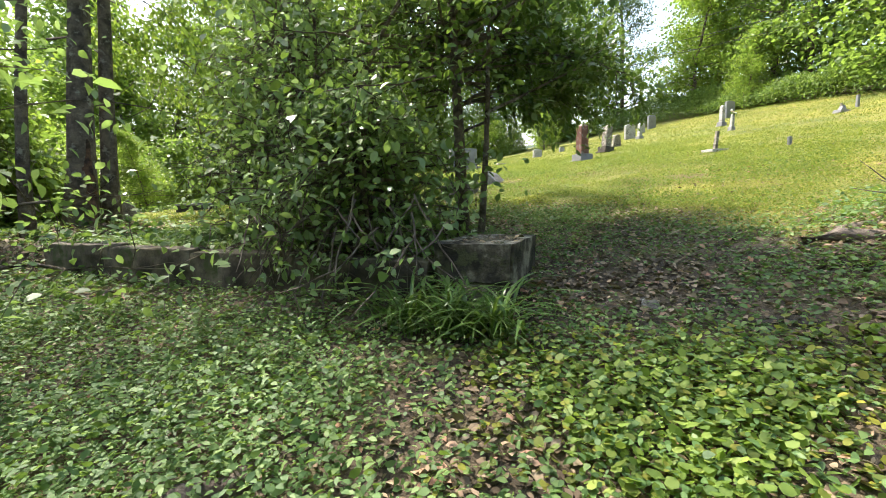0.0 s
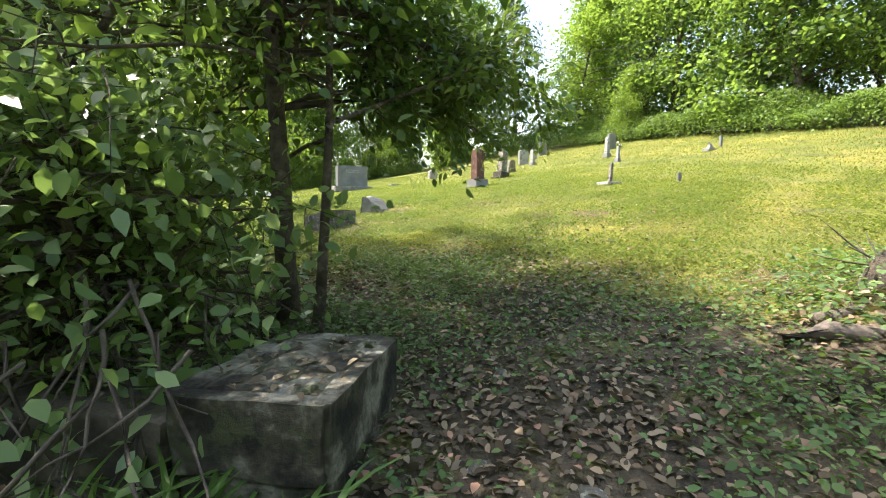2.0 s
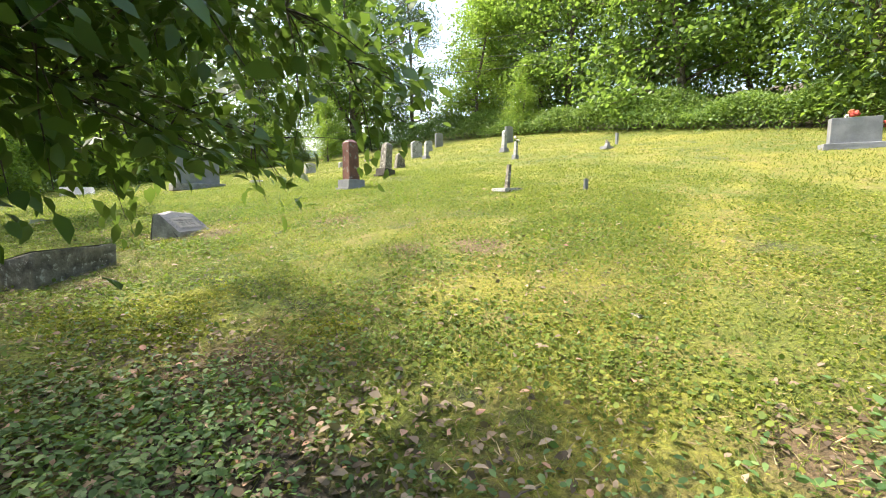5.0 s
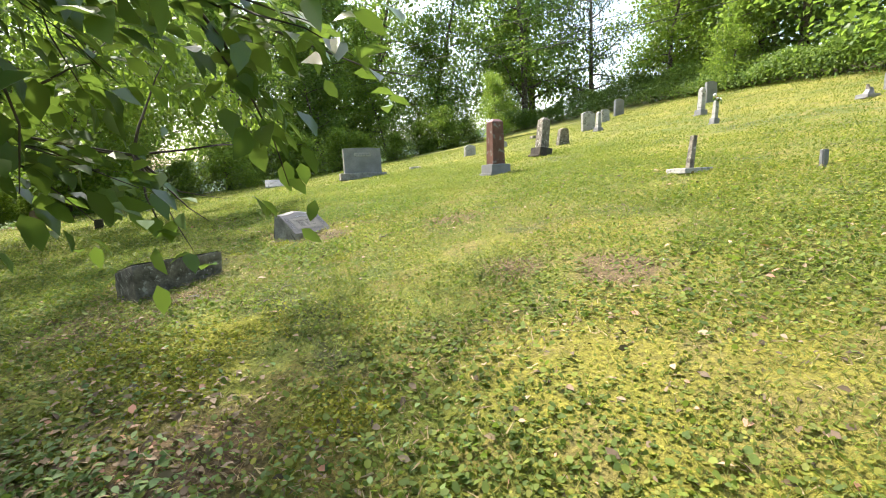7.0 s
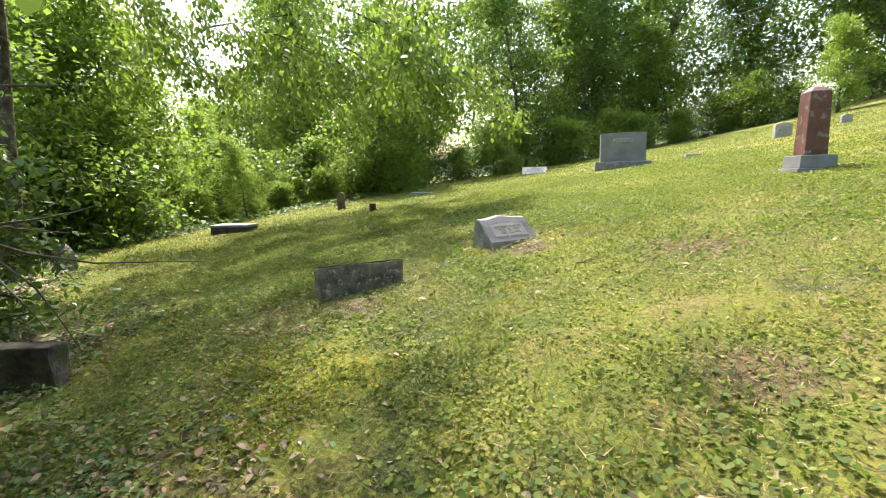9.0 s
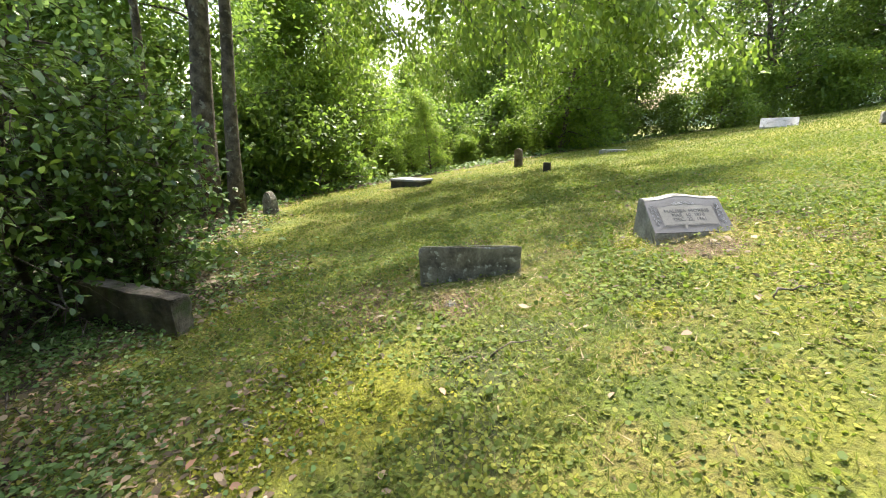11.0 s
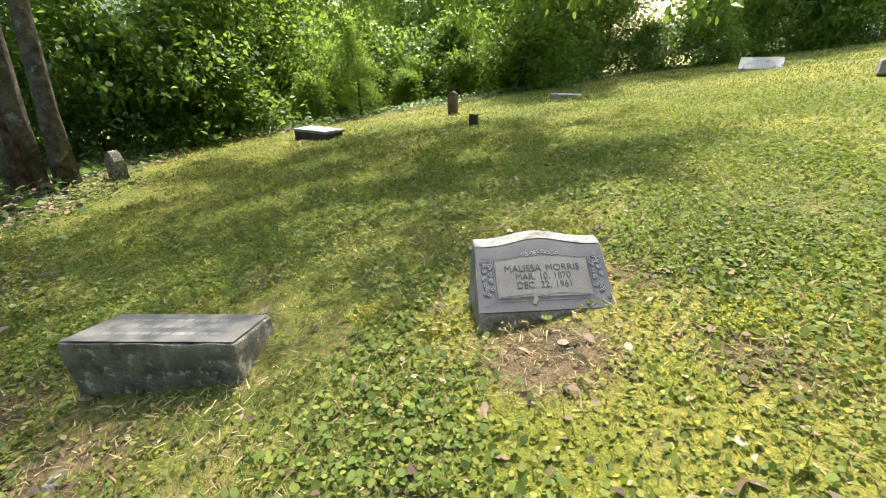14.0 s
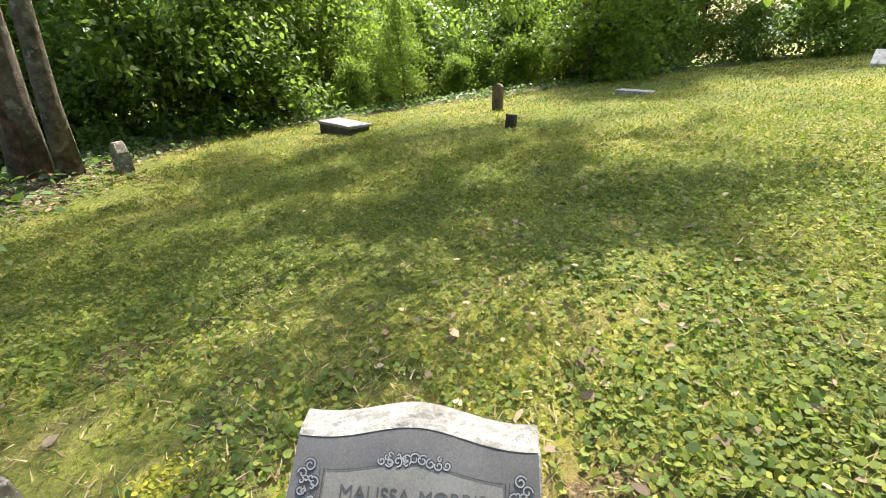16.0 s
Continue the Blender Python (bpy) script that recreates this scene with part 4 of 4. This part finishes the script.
for cx, cy, n, rad in ((-0.30, 2.72, 95, 0.12), (-0.62, 2.80, 70, 0.12), (-0.02, 2.66, 60, 0.09)):
    clump = thing("strap_leaf_plant", on_ground(cx, cy, 0, 0.0), "arching clump of strap-like green leaves before the pillar", "plant", "strap-leaved clumps")
    for i in range(n):
        ob = new("blade", STRAPS[i % 8])
        ob.parent = clump
        k = rng.uniform(0.75, 1.3)
        ob.matrix_basis = pose(rng.normal(0, rad * 0.6), rng.normal(0, rad * 0.6), 0, 0, rng.uniform(-12, 12), rng.uniform(0, 360)) @ Matrix.Scale(k, 4)

# hanging roots and dead stems under the shrubs
for i in range(26):
    x = rng.uniform(-2.2, -0.3)
    y = 3.2 - 0.30 * (x + 0.45) + rng.uniform(-0.25, 0.05)
    bm = bmesh.new()
    z = gz(x, y)
    pts = limb_points(rng, (x, y, z + rng.uniform(0.5, 0.9)), (rng.uniform(-0.5, 0.5), -0.5, -0.7), rng.uniform(0.5, 1.0), 6, 0.2)
    tube(bm, pts, [0.008, 0.008, 0.007, 0.006, 0.005, 0.004, 0.002], 5)
    tagged(part("dead_stem", bm, "deadwood"), "thin bare dead stem tangled beside the wall", "branch", "dead stems")

# ---- ground cover ----
STONES = ((0.0, 10.38, 0.62), (-0.72, 8.75, 0.66), (2.56, 13.85, 0.4), (-1.33, 18.35, 0.8), (5.03, 11.1, 0.3))


def bare(x, y):
    """1 on the worn soil round the stones, 0 away from them."""
    k = np.zeros_like(x)
    for sx, sy, r in STONES:
        k = np.maximum(k, 1 - smooth(np.hypot(x - sx, y - sy) + 0.12 * np.sin(x * 9 + y * 7), r * 0.75, r * 1.15))
    return k


def scatter(rng, n, x0, x1, y0, y1, weight):
    x, y = rng.uniform(x0, x1, n), rng.uniform(y0, y1, n)
    k = rng.uniform(0, 1, n) < weight(x, y)
    return x[k], y[k]


def blotch(x, y, s, seed=0.0):
    """Soft patches between 0 and 1."""
    return 0.5 + 0.25 * (np.sin(x * s + seed + 1.7 * np.sin(y * s * 0.7 + seed)) + np.sin(y * s * 1.3 - seed + 1.3 * np.sin(x * s * 0.9)))


def near(x, y, full, fade):
    return np.clip(1 - (off_line(x, y) - full) / fade, 0, 1)


def cover(name, rng, x, y, size, shape, mat, label, lift=0.015, tilt=0.5, stand=0.0):
    n = len(x)
    p = np.stack([x, y, ground_z(x, y) + rng.uniform(0.004, lift, n)], -1)
    a = rng.uniform(0, 6.28, n)
    al = np.stack([np.cos(a), np.sin(a), rng.normal(stand, 0.3 + 0.2 * (stand > 0), n)], -1)
    up = np.array((0, 0, 1.0)) + rng.normal(0, tilt, (n, 3))
    ob = mesh_part(name, leaves(name, rng, p, al, up, size * rng.uniform(0.45, 1.45, n), shape), mat)
    return tagged(ob, label, name.replace("_", " "), kind="stuff")


rng = np.random.default_rng(60)
free = lambda x, y: (1 - 0.8 * bare(x, y)) * (1 - 0.85 * patches(x, y, MOSS)) * (1 - 0.6 * patches(x, y, BROWN)) * (1 - 0.35 * smooth(x, 1.2, 2.2))
x, y = scatter(rng, 560000, -5, 7, 3.5, 14.5, lambda x, y: lawn(x, y) * near(x, y, 1.5, 4.2) ** 1.5 * np.clip(2.1 * blotch(x, y, 1.9) * blotch(x, y, 4.3, 2.0) * (0.4 + blotch(x, y, 0.8, 5.0)) + 0.05, 0, 1) * free(x, y))
cover("clover_lawn", rng, x, y, 0.0175, ROUND, "clover", "low clover in the lawn", 0.03, 0.6)
x, y = scatter(rng, 170000, -4.5, 6, 4.5, 14, lambda x, y: lawn(x, y) * near(x, y, 1.6, 4.0) ** 1.3 * np.clip(2.6 * blotch(x, y, 2.7, 1.0) * blotch(x, y, 1.1, 3.0) - 0.25, 0.03, 1) * free(x, y))
cover("ground_ivy", rng, x, y, 0.025, ROUND, "weed", "broader green ground ivy leaves in patches on the lawn", 0.045, 0.55)
x, y = scatter(rng, 640000, -7, 9, 3.5, 18, lambda x, y: (1 - 0.8 * bare(x, y)) * lawn(x, y) * near(x, y, 1.4, 6.5) ** 1.5 * (0.35 + 0.65 * blotch(x, y, 1.4, 2.0)) * (1 - 0.7 * patches(x, y, MOSS)))
cover("grass", rng, x, y, 0.05, BLADE * (0.75, 1, 1), "grass", "short mown grass blades", 0.01, 0.6, 0.9)
x, y = scatter(rng, 520000, -9, 9, 5, 19, lambda x, y: lawn(x, y) * np.clip((off_line(x, y) - 1.6) / 1.4, 0, 1) * np.clip(1 - (off_line(x, y) - 4.5) / 5, 0, 1) * np.clip(2.2 * blotch(x, y, 1.6) * (0.4 + blotch(x, y, 3.7, 2.0)), 0.08, 1))
cover("clover_lawn", rng, x, y, 0.029, KITE, "clover", "clover and weeds in the wider lawn", 0.03, 0.6)
x, y = scatter(rng, 260000, -2, 3, 5.5, 12, lambda x, y: np.clip(1.4 * patches(x, y, MOSS) - 0.15, 0, 1))
cover("moss_patch", rng, x, y, 0.014, ROUND, "moss", "bright yellow-green moss patches in the lawn", 0.022, 0.8)
x, y = scatter(rng, 90000, -2.5, 4.5, 4, 12, lambda x, y: np.clip(0.8 * patches(x, y, BROWN) + 0.5 * bare(x, y) - 0.1, 0, 1) * 0.6)
cover("dry_straw", rng, x, y, 0.045, BLADE * (1.4, 1, 1), "straw", "pale dry straw and clippings on worn turf", 0.02, 0.6, 0.1)
x, y = scatter(rng, 200000, -10, 17, 8, 30, lambda x, y: lawn(x, y) * 0.75 * (off_line(x, y) > 4))
cover("grass", rng, x, y, 0.075, BLADE * (2.6, 0.55, 1), "grass", "short mown grass on the far lawn", 0.01, 0.6, 1.2)
shade = lambda x, y: (1 - lawn(x, y)) * (x > -11)
x, y = scatter(rng, 150000, -5, 5, -0.8, 6.5, lambda x, y: shade(x, y) * np.clip(0.25 + 1.5 * (blotch(x, y, 2.6, 1.0) - 0.35) + 0.5 * (wall_side(x, y) < -0.5) * (x < -0.6) + 0.4 * (y < 2.2), 0.04, 1))
cover("ivy_cover", rng, x, y, 0.036, LEAF, "ivy", "broad-leaved green ground cover under the trees", 0.10, 0.45)
x, y = scatter(rng, 34000, -3.5, 6.5, -0.8, 2.6, lambda x, y: np.clip(blotch(x, y, 2.0, 4.0) * 1.3 - 0.2, 0, 1) * (x > -0.3))
cover("ivy_cover", rng, x, y, 0.034, ROUND, "clover", "light green violet leaves beside the path", 0.09, 0.4)
x, y = scatter(rng, 70000, -4, 6, 0, 6.5, lambda x, y: shade(x, y) * np.clip(1.15 - blotch(x, y, 2.6, 1.0), 0.15, 1) * (0.35 + 0.65 * smooth(x, -0.6, 0.2)))
cover("leaf_litter", rng, x, y, 0.05, LEAF, "dead", "brown and grey dead leaves strewn on the soil", 0.025, 0.5)
x, y = scatter(rng, 90000, -5, 7, 5, 14, lambda x, y: lawn(x, y) * near(x, y, 1.3, 4) ** 1.5 * np.clip(1.1 - 1.3 * blotch(x, y, 1.9) + bare(x, y), 0.10, 1))
cover("dry_straw", rng, x, y, 0.05, BLADE * (1.3, 1, 1), "straw", "dry brown straw and clippings in the lawn", 0.02, 0.6, 0.1)
x, y = scatter(rng, 16000, -4, 7, 4.5, 13, lambda x, y: near(x, y, 1.5, 4) * np.clip(blotch(x, y, 1.2, 3.0) - 0.25, 0.05, 1) * 0.8)
cover("leaf_litter", rng, x, y, 0.045, LEAF, "dead", "scattered dead leaves in the grass", 0.03, 0.6)
x, y = scatter(rng, 12000, -1.6, 1.9, 4.8, 7.6, lambda x, y: np.exp(-((x - 0.3) ** 2 + (y - 6.1) ** 2) / 0.8) * np.clip(0.3 + blotch(x, y, 3.1, 2.0), 0, 1))
cover("leaf_litter", rng, x, y, 0.042, LEAF, "dead", "brown dead leaves drifted beside the tree", 0.02, 0.5)
x, y = scatter(rng, 26000, -1.6, 2.2, 4.2, 7.4, lambda x, y: np.exp(-((x - 0.4) ** 2 + (y - 5.6) ** 2) / 1.1) * np.clip(1.6 * blotch(x, y, 2.7, 0.5) - 0.2, 0, 1))
cover("ivy_cover", rng, x, y, 0.034, LEAF, "ivy", "dark ivy patch at the lawn's edge", 0.05, 0.5)
x, y = scatter(rng, 14000, -6.5, -1.2, 4.4, 8.0, lambda x, y: shade(x, y) * 0.9)
cover("leaf_litter", rng, x, y, 0.055, LEAF, "dead", "dead leaves on the shaded bank", 0.025, 0.5)
x, y = scatter(rng, 16000, -6.5, -1.2, 4.4, 8.0, lambda x, y: shade(x, y) * np.clip(1.7 * blotch(x, y, 2.2, 1.0) - 0.2, 0, 1))
cover("ivy_cover", rng, x, y, 0.045, LEAF, "ivy", "ivy on the shaded bank", 0.06, 0.5)
x, y = scatter(rng, 9000, 2.3, 6.5, 2.2, 5.2, lambda x, y: (np.hypot(x - 3.9, y - 3.6) < 1.3) * 0.9)
cover("ivy_cover", rng, x, y, 0.045, LEAF, "ivy", "dark ivy over the bank and logs", 0.22, 0.5)
x, y = scatter(rng, 26000, -13, -3, 3, 24, lambda x, y: shade(x, y) * 0.9)
cover("woodland_cover", rng, x, y, 0.11, LEAF, "ivy", "ragged green undergrowth at the wood's edge", 0.14, 0.6)
x, y = scatter(rng, 9000, -11, -5, 4, 9, lambda x, y: shade(x, y) * 0.8)
cover("leaf_litter", rng, x, y, 0.08, LEAF, "dead", "dead leaves under the tall trees", 0.03, 0.5)

x, y = scatter(rng, 26000, -4.2, -0.2, 0.7, 3.2, lambda x, y: (wall_side(x, y) < -0.25) * ((y < 2.35) | (x < -1.1)) * np.clip(1.8 * blotch(x, y, 2.4, 4.0) - 0.35, 0, 1))
cover("weed_growth", rng, x, y, 0.036, LEAF, "ivy", "knee-high grey-green weeds below the wall", 0.24, 0.5)
x, y = scatter(rng, 14000, -0.4, 2.9, 0.5, 2.4, lambda x, y: smooth(x + 0.5 * (y - 1.5), 0.1, 0.5) * np.clip(1.9 * blotch(x, y, 3.2, 0.6) - 0.6, 0, 1))
cover("weed_growth", rng, x, y, 0.037, ROUND, "violet", "bright green heart-shaped leaves beside the path", 0.10, 0.45)

# ---- hedge, shrubs and woods around the lawn ----
rng = np.random.default_rng(70)
EDGE = ((17.4, 8.5), (16.9, 11.0), (16.3, 15.0), (15.5, 19.5), (14.8, 23.5), (13.6, 28.0), (11.4, 33.0), (8.0, 36.5), (3.5, 37.5))
hv = []
for (ax, ay), (bx, by) in zip(EDGE, EDGE[1:]):
    n = int(math.hypot(bx - ax, by - ay) * 2300)
    k = rng.uniform(0, 1, n)
    out = unit(np.array((by - ay, ax - bx)))
    w = rng.normal(0.5, 0.55, n)
    px, py = ax + (bx - ax) * k + out[0] * w, ay + (by - ay) * k + out[1] * w
    top = 1.35 + 0.35 * np.sin(px * 1.3 + py * 0.9) + 0.25 * np.sin(py * 2.1)
    hv.append(np.stack([px, py, ground_z(px, py) + top * np.sqrt(rng.uniform(0, 1, n)) * (1 - 0.25 * np.abs(w - 0.5))], -1))
hv = np.concatenate(hv)
n = len(hv)
tagged(mesh_part("hedge", leaves("hedge", rng, hv, rng.normal(0, 1, (n, 3)) + (0, 0, 0.1), np.array((-0.2, -0.2, 1.0)) + rng.normal(0, 0.4, (n, 3)), 0.115 * rng.uniform(0.6, 1.3, n), LEAF), "hedge"), "unclipped light green hedge along the lawn", "hedge", kind="stuff")


def variant(name, spec, mat, label, category="tree", seed=0):
    r = np.random.default_rng(seed)
    bm, sp, al, up, sz, shape = tree_parts(r, **spec)
    keep = sp[:, 2] > 0.0
    t = thing(name, pose(0, 0, -50), label, category)
    part("trunk", bm, "bark", t)
    mesh_part("crown", leaves("crown", r, sp[keep], al[keep], up[keep], sz[keep], shape), mat, t)
    return t


WOOD = [
    variant("forest_tree", dict(height=14, trunk_r=0.20, crown=3.4, n_leaf=13000, leaf=0.23, shape=KITE, first=0.06, limbs=32, droop=0.03, cluster=0.5), "oak", "tall dense green broadleaf tree at the wood's edge", seed=1),
    variant("forest_tree", dict(height=16, trunk_r=0.24, crown=3.8, n_leaf=13000, leaf=0.24, shape=KITE, first=0.1, limbs=32, droop=0.0, cluster=0.55), "oak", "tall dark green forest tree with layered limbs", seed=2),
    variant("forest_tree", dict(height=11, trunk_r=0.14, crown=2.8, n_leaf=12000, leaf=0.20, shape=KITE, first=0.05, limbs=30, droop=0.05, cluster=0.42), "pale", "light green young forest tree", seed=3),
    variant("pine_tree", dict(height=15, trunk_r=0.2, crown=3.6, n_leaf=9000, leaf=0.42, shape=BLADE * (2.0, 1, 1), first=0.08, limbs=34, droop=0.05, wander=0.02, cluster=0.35), "pine", "tall blue-green pine with drooping boughs", seed=4),
]
BUSH = [
    variant("bush", dict(height=2.6, trunk_r=0.05, crown=1.4, n_leaf=5000, leaf=0.15, shape=LEAF, first=0.03, limbs=22, droop=0.05, cluster=0.26), "pale", "light green bush at the edge of the wood", "bush", 5),
    variant("bush", dict(height=3.2, trunk_r=0.06, crown=1.6, n_leaf=5000, leaf=0.17, shape=LEAF, first=0.03, limbs=22, droop=0.08, cluster=0.28), "oak", "dark green undergrowth bush", "bush", 6),
]


def put(src, x, y, s, a):
    t = copy_thing(src, pose(x, y, gz(x, y) - 0.1 * s, 0, 0, a))
    t.scale = (s, s, s * rng.uniform(0.9, 1.1))
    return t


def row(points, back, gap, pool, scale, jitter=0.9):
    for (ax, ay), (bx, by) in zip(points, points[1:]):
        ln = math.hypot(bx - ax, by - ay)
        out = unit(np.array((by - ay, ax - bx)))
        for i in range(max(1, round(ln / gap))):
            k = (i + rng.uniform(0.2, 0.8)) * gap / ln
            x, y = ax + (bx - ax) * k + out[0] * back + rng.normal(0, jitter), ay + (by - ay) * k + out[1] * back + rng.normal(0, jitter)
            put(pool[rng.integers(0, len(pool))], x, y, scale * rng.uniform(0.85, 1.2), rng.uniform(0, 360))


EAST = ((19, -6), (18.5, 2), (17.4, 8.5), (16.3, 15.0), (14.8, 23.5), (12.5, 31.0), (8.0, 36.5), (2.5, 36.5), (-3.0, 32.0), (-7.5, 26.5))
WEST = ((-7.5, 26.5), (-10.2, 21.0), (-11.2, 17.5))
SW = ((-10.5, 2.0), (-9.6, -2.0), (-7, -7), (0, -10), (10, -10), (19, -6))
row(EAST[:8], 3.2, 3.4, [WOOD[0], WOOD[1], WOOD[2]], 0.95)
row(EAST[7:], 2.8, 3.8, [WOOD[2], WOOD[2], WOOD[0]], 0.72)
row(EAST[:8], 7.5, 4.6, [WOOD[0], WOOD[1], WOOD[3]], 1.15, 1.5)
row(EAST[7:], 0.9, 1.9, [BUSH[0]], 0.8, 0.5)
row(EAST[7:], 7.0, 3.0, [WOOD[0], WOOD[1], WOOD[3]], 0.95, 1.2)
row(EAST[7:], 12.0, 3.6, [WOOD[0], WOOD[1]], 1.1, 1.5)
row(WEST, 2.8, 3.4, [WOOD[2], WOOD[2], WOOD[0]], 0.62)
row(WEST, 7.5, 4.4, [WOOD[2], WOOD[1]], 0.9)
row(WEST, 0.8, 1.9, [BUSH[0]], 0.7, 0.4)
row(SW, 2.6, 3.2, [WOOD[0], WOOD[2]], 0.9)
row(SW, 0.9, 2.0, [BUSH[1]], 0.9, 0.4)
NEAR_W = ((-10.6, 10.5), (-10.4, 8.0), (-10.2, 5.0), (-10.0, 1.0), (-10.0, -3.0))
row(NEAR_W, 0.3, 1.1, [BUSH[1], BUSH[1], BUSH[0]], 0.8, 0.35)
row(NEAR_W, 2.0, 2.3, [WOOD[0], WOOD[2], WOOD[1]], 0.62, 0.6)
row(NEAR_W, 5.5, 3.6, [WOOD[0], WOOD[1]], 0.75, 0.8)
MEADOW = ((-11.2, 18.5), (-11.4, 14.5), (-11.3, 10.5))
row(MEADOW, 0.7, 1.3, [BUSH[0]], 0.5, 0.35)
row(MEADOW, 2.6, 1.5, [BUSH[0], BUSH[0], BUSH[1]], 0.85, 0.5)
row(MEADOW, 6.0, 2.2, [BUSH[0], WOOD[2]], 0.7, 0.8)
row(((-22, 24), (-24, 15), (-23, 6)), 2.0, 3.0, [WOOD[2], WOOD[0]], 0.6, 1.2)
row(((-32, 34), (-36, 20), (-34, 2)), 2.0, 3.5, [WOOD[2], WOOD[0], WOOD[1]], 0.9, 1.5)
for x, y, w, s in ((13.9, 27.5, 2, 0.42), (3.2, 30.5, 2, 0.36), (17.5, 12.5, 3, 0.8), (18.2, 9.0, 3, 0.8), (18.6, 6.0, 3, 0.8), (-10.9, 12.8, 2, 0.22), (-14.5, 11.3, 2, 0.75), (-10.8, 17.8, 2, 0.62), (-11.8, 20.0, 0, 0.5), (-19.0, 21.5, 0, 0.9), (-21.5, 24.5, 1, 1.0), (-16.5, 19.3, 2, 0.75), (-17.0, 16.5, 2, 0.6)):
    put(WOOD[w], x, y, s, rng.uniform(0, 360))
for src in WOOD + BUSH:
    for o in (src, *src.children):
        bpy.data.objects.remove(o)

# bough that hangs into the view from the edge of the wood, and unseen twigs added higher up to shade the lawn
bough = thing("overhanging_bough", pose(-4.6, 11.8, gz(-4.6, 11.8) - 1.1), "drooping leafy bough of a tall tree, with added unseen twigs above that shade the lawn", "branch")
sp, al = [], []
for s in range(200):
    bm = bmesh.new()
    if 26 <= s < 52:
        st = np.array((rng.uniform(-6.0, -2.6), rng.uniform(-2.5, 1.0), rng.uniform(4.3, 5.9)))
    elif s < 52:
        st = np.array((rng.uniform(-2.6, 2.0), rng.uniform(-0.8, 2.2), rng.uniform(4.1, 5.3)))
    # the remaining twigs are added above the view, placed to shade the lawn
    elif s < 116:
        st = np.array((rng.uniform(-6.0, -0.2), rng.uniform(0.0, 4.6), rng.uniform(7.6, 9.4)))
    elif s > 164:
        st = np.array((rng.uniform(-0.6, 1.9), rng.uniform(-4.0, -2.0), rng.uniform(7.8, 9.6)))
    else:
        st = np.array((rng.uniform(-5.0, 0.2), rng.uniform(-3.8, -0.2), rng.uniform(7.8, 9.6)))
    pts = limb_points(rng, st, (rng.uniform(0.2, 1), rng.uniform(-0.6, 0.6), -0.25), rng.uniform(1.2, 2.2), 7, 0.12, 0.10)
    tube(bm, pts, [0.02, 0.016, 0.013, 0.011, 0.008, 0.006, 0.004, 0.002], 5)
    part("twig", bm, "twig", bough)
    for p in pts[1:]:
        q = p + rng.normal(0, 0.16, (34, 3))
        sp.append(q)
        al.append(rng.normal(0, 0.5, (34, 3)) + (0.3, 0, -0.9))
bm = bmesh.new()
tube(bm, [(-6.5, -1.5, 5.2), (-4.5, -0.3, 5.8), (-2.2, 0.4, 5.7), (-0.5, 0.8, 5.3)], [0.035, 0.026, 0.018, 0.008], 7)
part("limb", bm, "twig", bough)
# limbs added to carry the unseen shading twigs
for ex, ey in ((-0.5, 3.6), (-1.0, -0.4), (-0.6, -4.2), (-4.6, 3.2)):
    bm = bmesh.new()
    tube(bm, [(-2.1 + (ex + 2.1) * k / 5, -4.8 + (ey + 4.8) * k / 5, 7.4 + 1.6 * math.sin(k / 5 * 1.8)) for k in range(6)], [0.07, 0.06, 0.05, 0.04, 0.028, 0.015], 7)
    part("limb", bm, "bark", bough)
sp, al = np.concatenate(sp), np.concatenate(al)
mesh_part("foliage", leaves("foliage", rng, sp, al, np.array((0.3, 0, 1.0)) + rng.normal(0, 0.4, sp.shape), 0.12 * rng.uniform(0.7, 1.2, len(sp)), LEAF), "pale", bough)

# wires over the far wood, and the wooded ridge beyond
for i, (za, zb) in enumerate(((9.6, 11.0), (10.5, 12.0), (8.9, 10.4))):
    bm = bmesh.new()
    pts = [(-12 + 38 * k / 16, 37 - 18 * k / 16, za + (zb - za) * k / 16 - 0.9 * (1 - (k / 8 - 1) ** 2)) for k in range(17)]
    tube(bm, pts, [0.012] * 17, 5)
    tagged(part("overhead_cable", bm, "wire"), "thin dark overhead cable in front of the trees", "cable", "overhead cables")
ang = np.linspace(0, 2 * math.pi, 181)
rings = []
for r, h in ((70, -4), (95, 4), (130, 16), (170, 24), (230, 20)):
    hh = h + (h > 0) * (3.0 * np.sin(ang * 7) + 1.5 * np.sin(ang * 17 + 1) + 0.8 * np.sin(ang * 41)) - (h > 0) * 0.75 * h * np.exp(-((ang - 2.45) / 0.5) ** 2)
    rings.append(np.stack([r * np.cos(ang), 10 + r * np.sin(ang), hh], -1))
rv = np.concatenate(rings)
k = len(ang)
rf = np.array([(a * k + j, a * k + j + 1, (a + 1) * k + j + 1, (a + 1) * k + j) for a in range(len(rings) - 1) for j in range(k - 1)])
tagged(mesh_part("backdrop", arrays("backdrop", rv, rf), "far"), "distant wooded ridge", "hill", kind="structure")
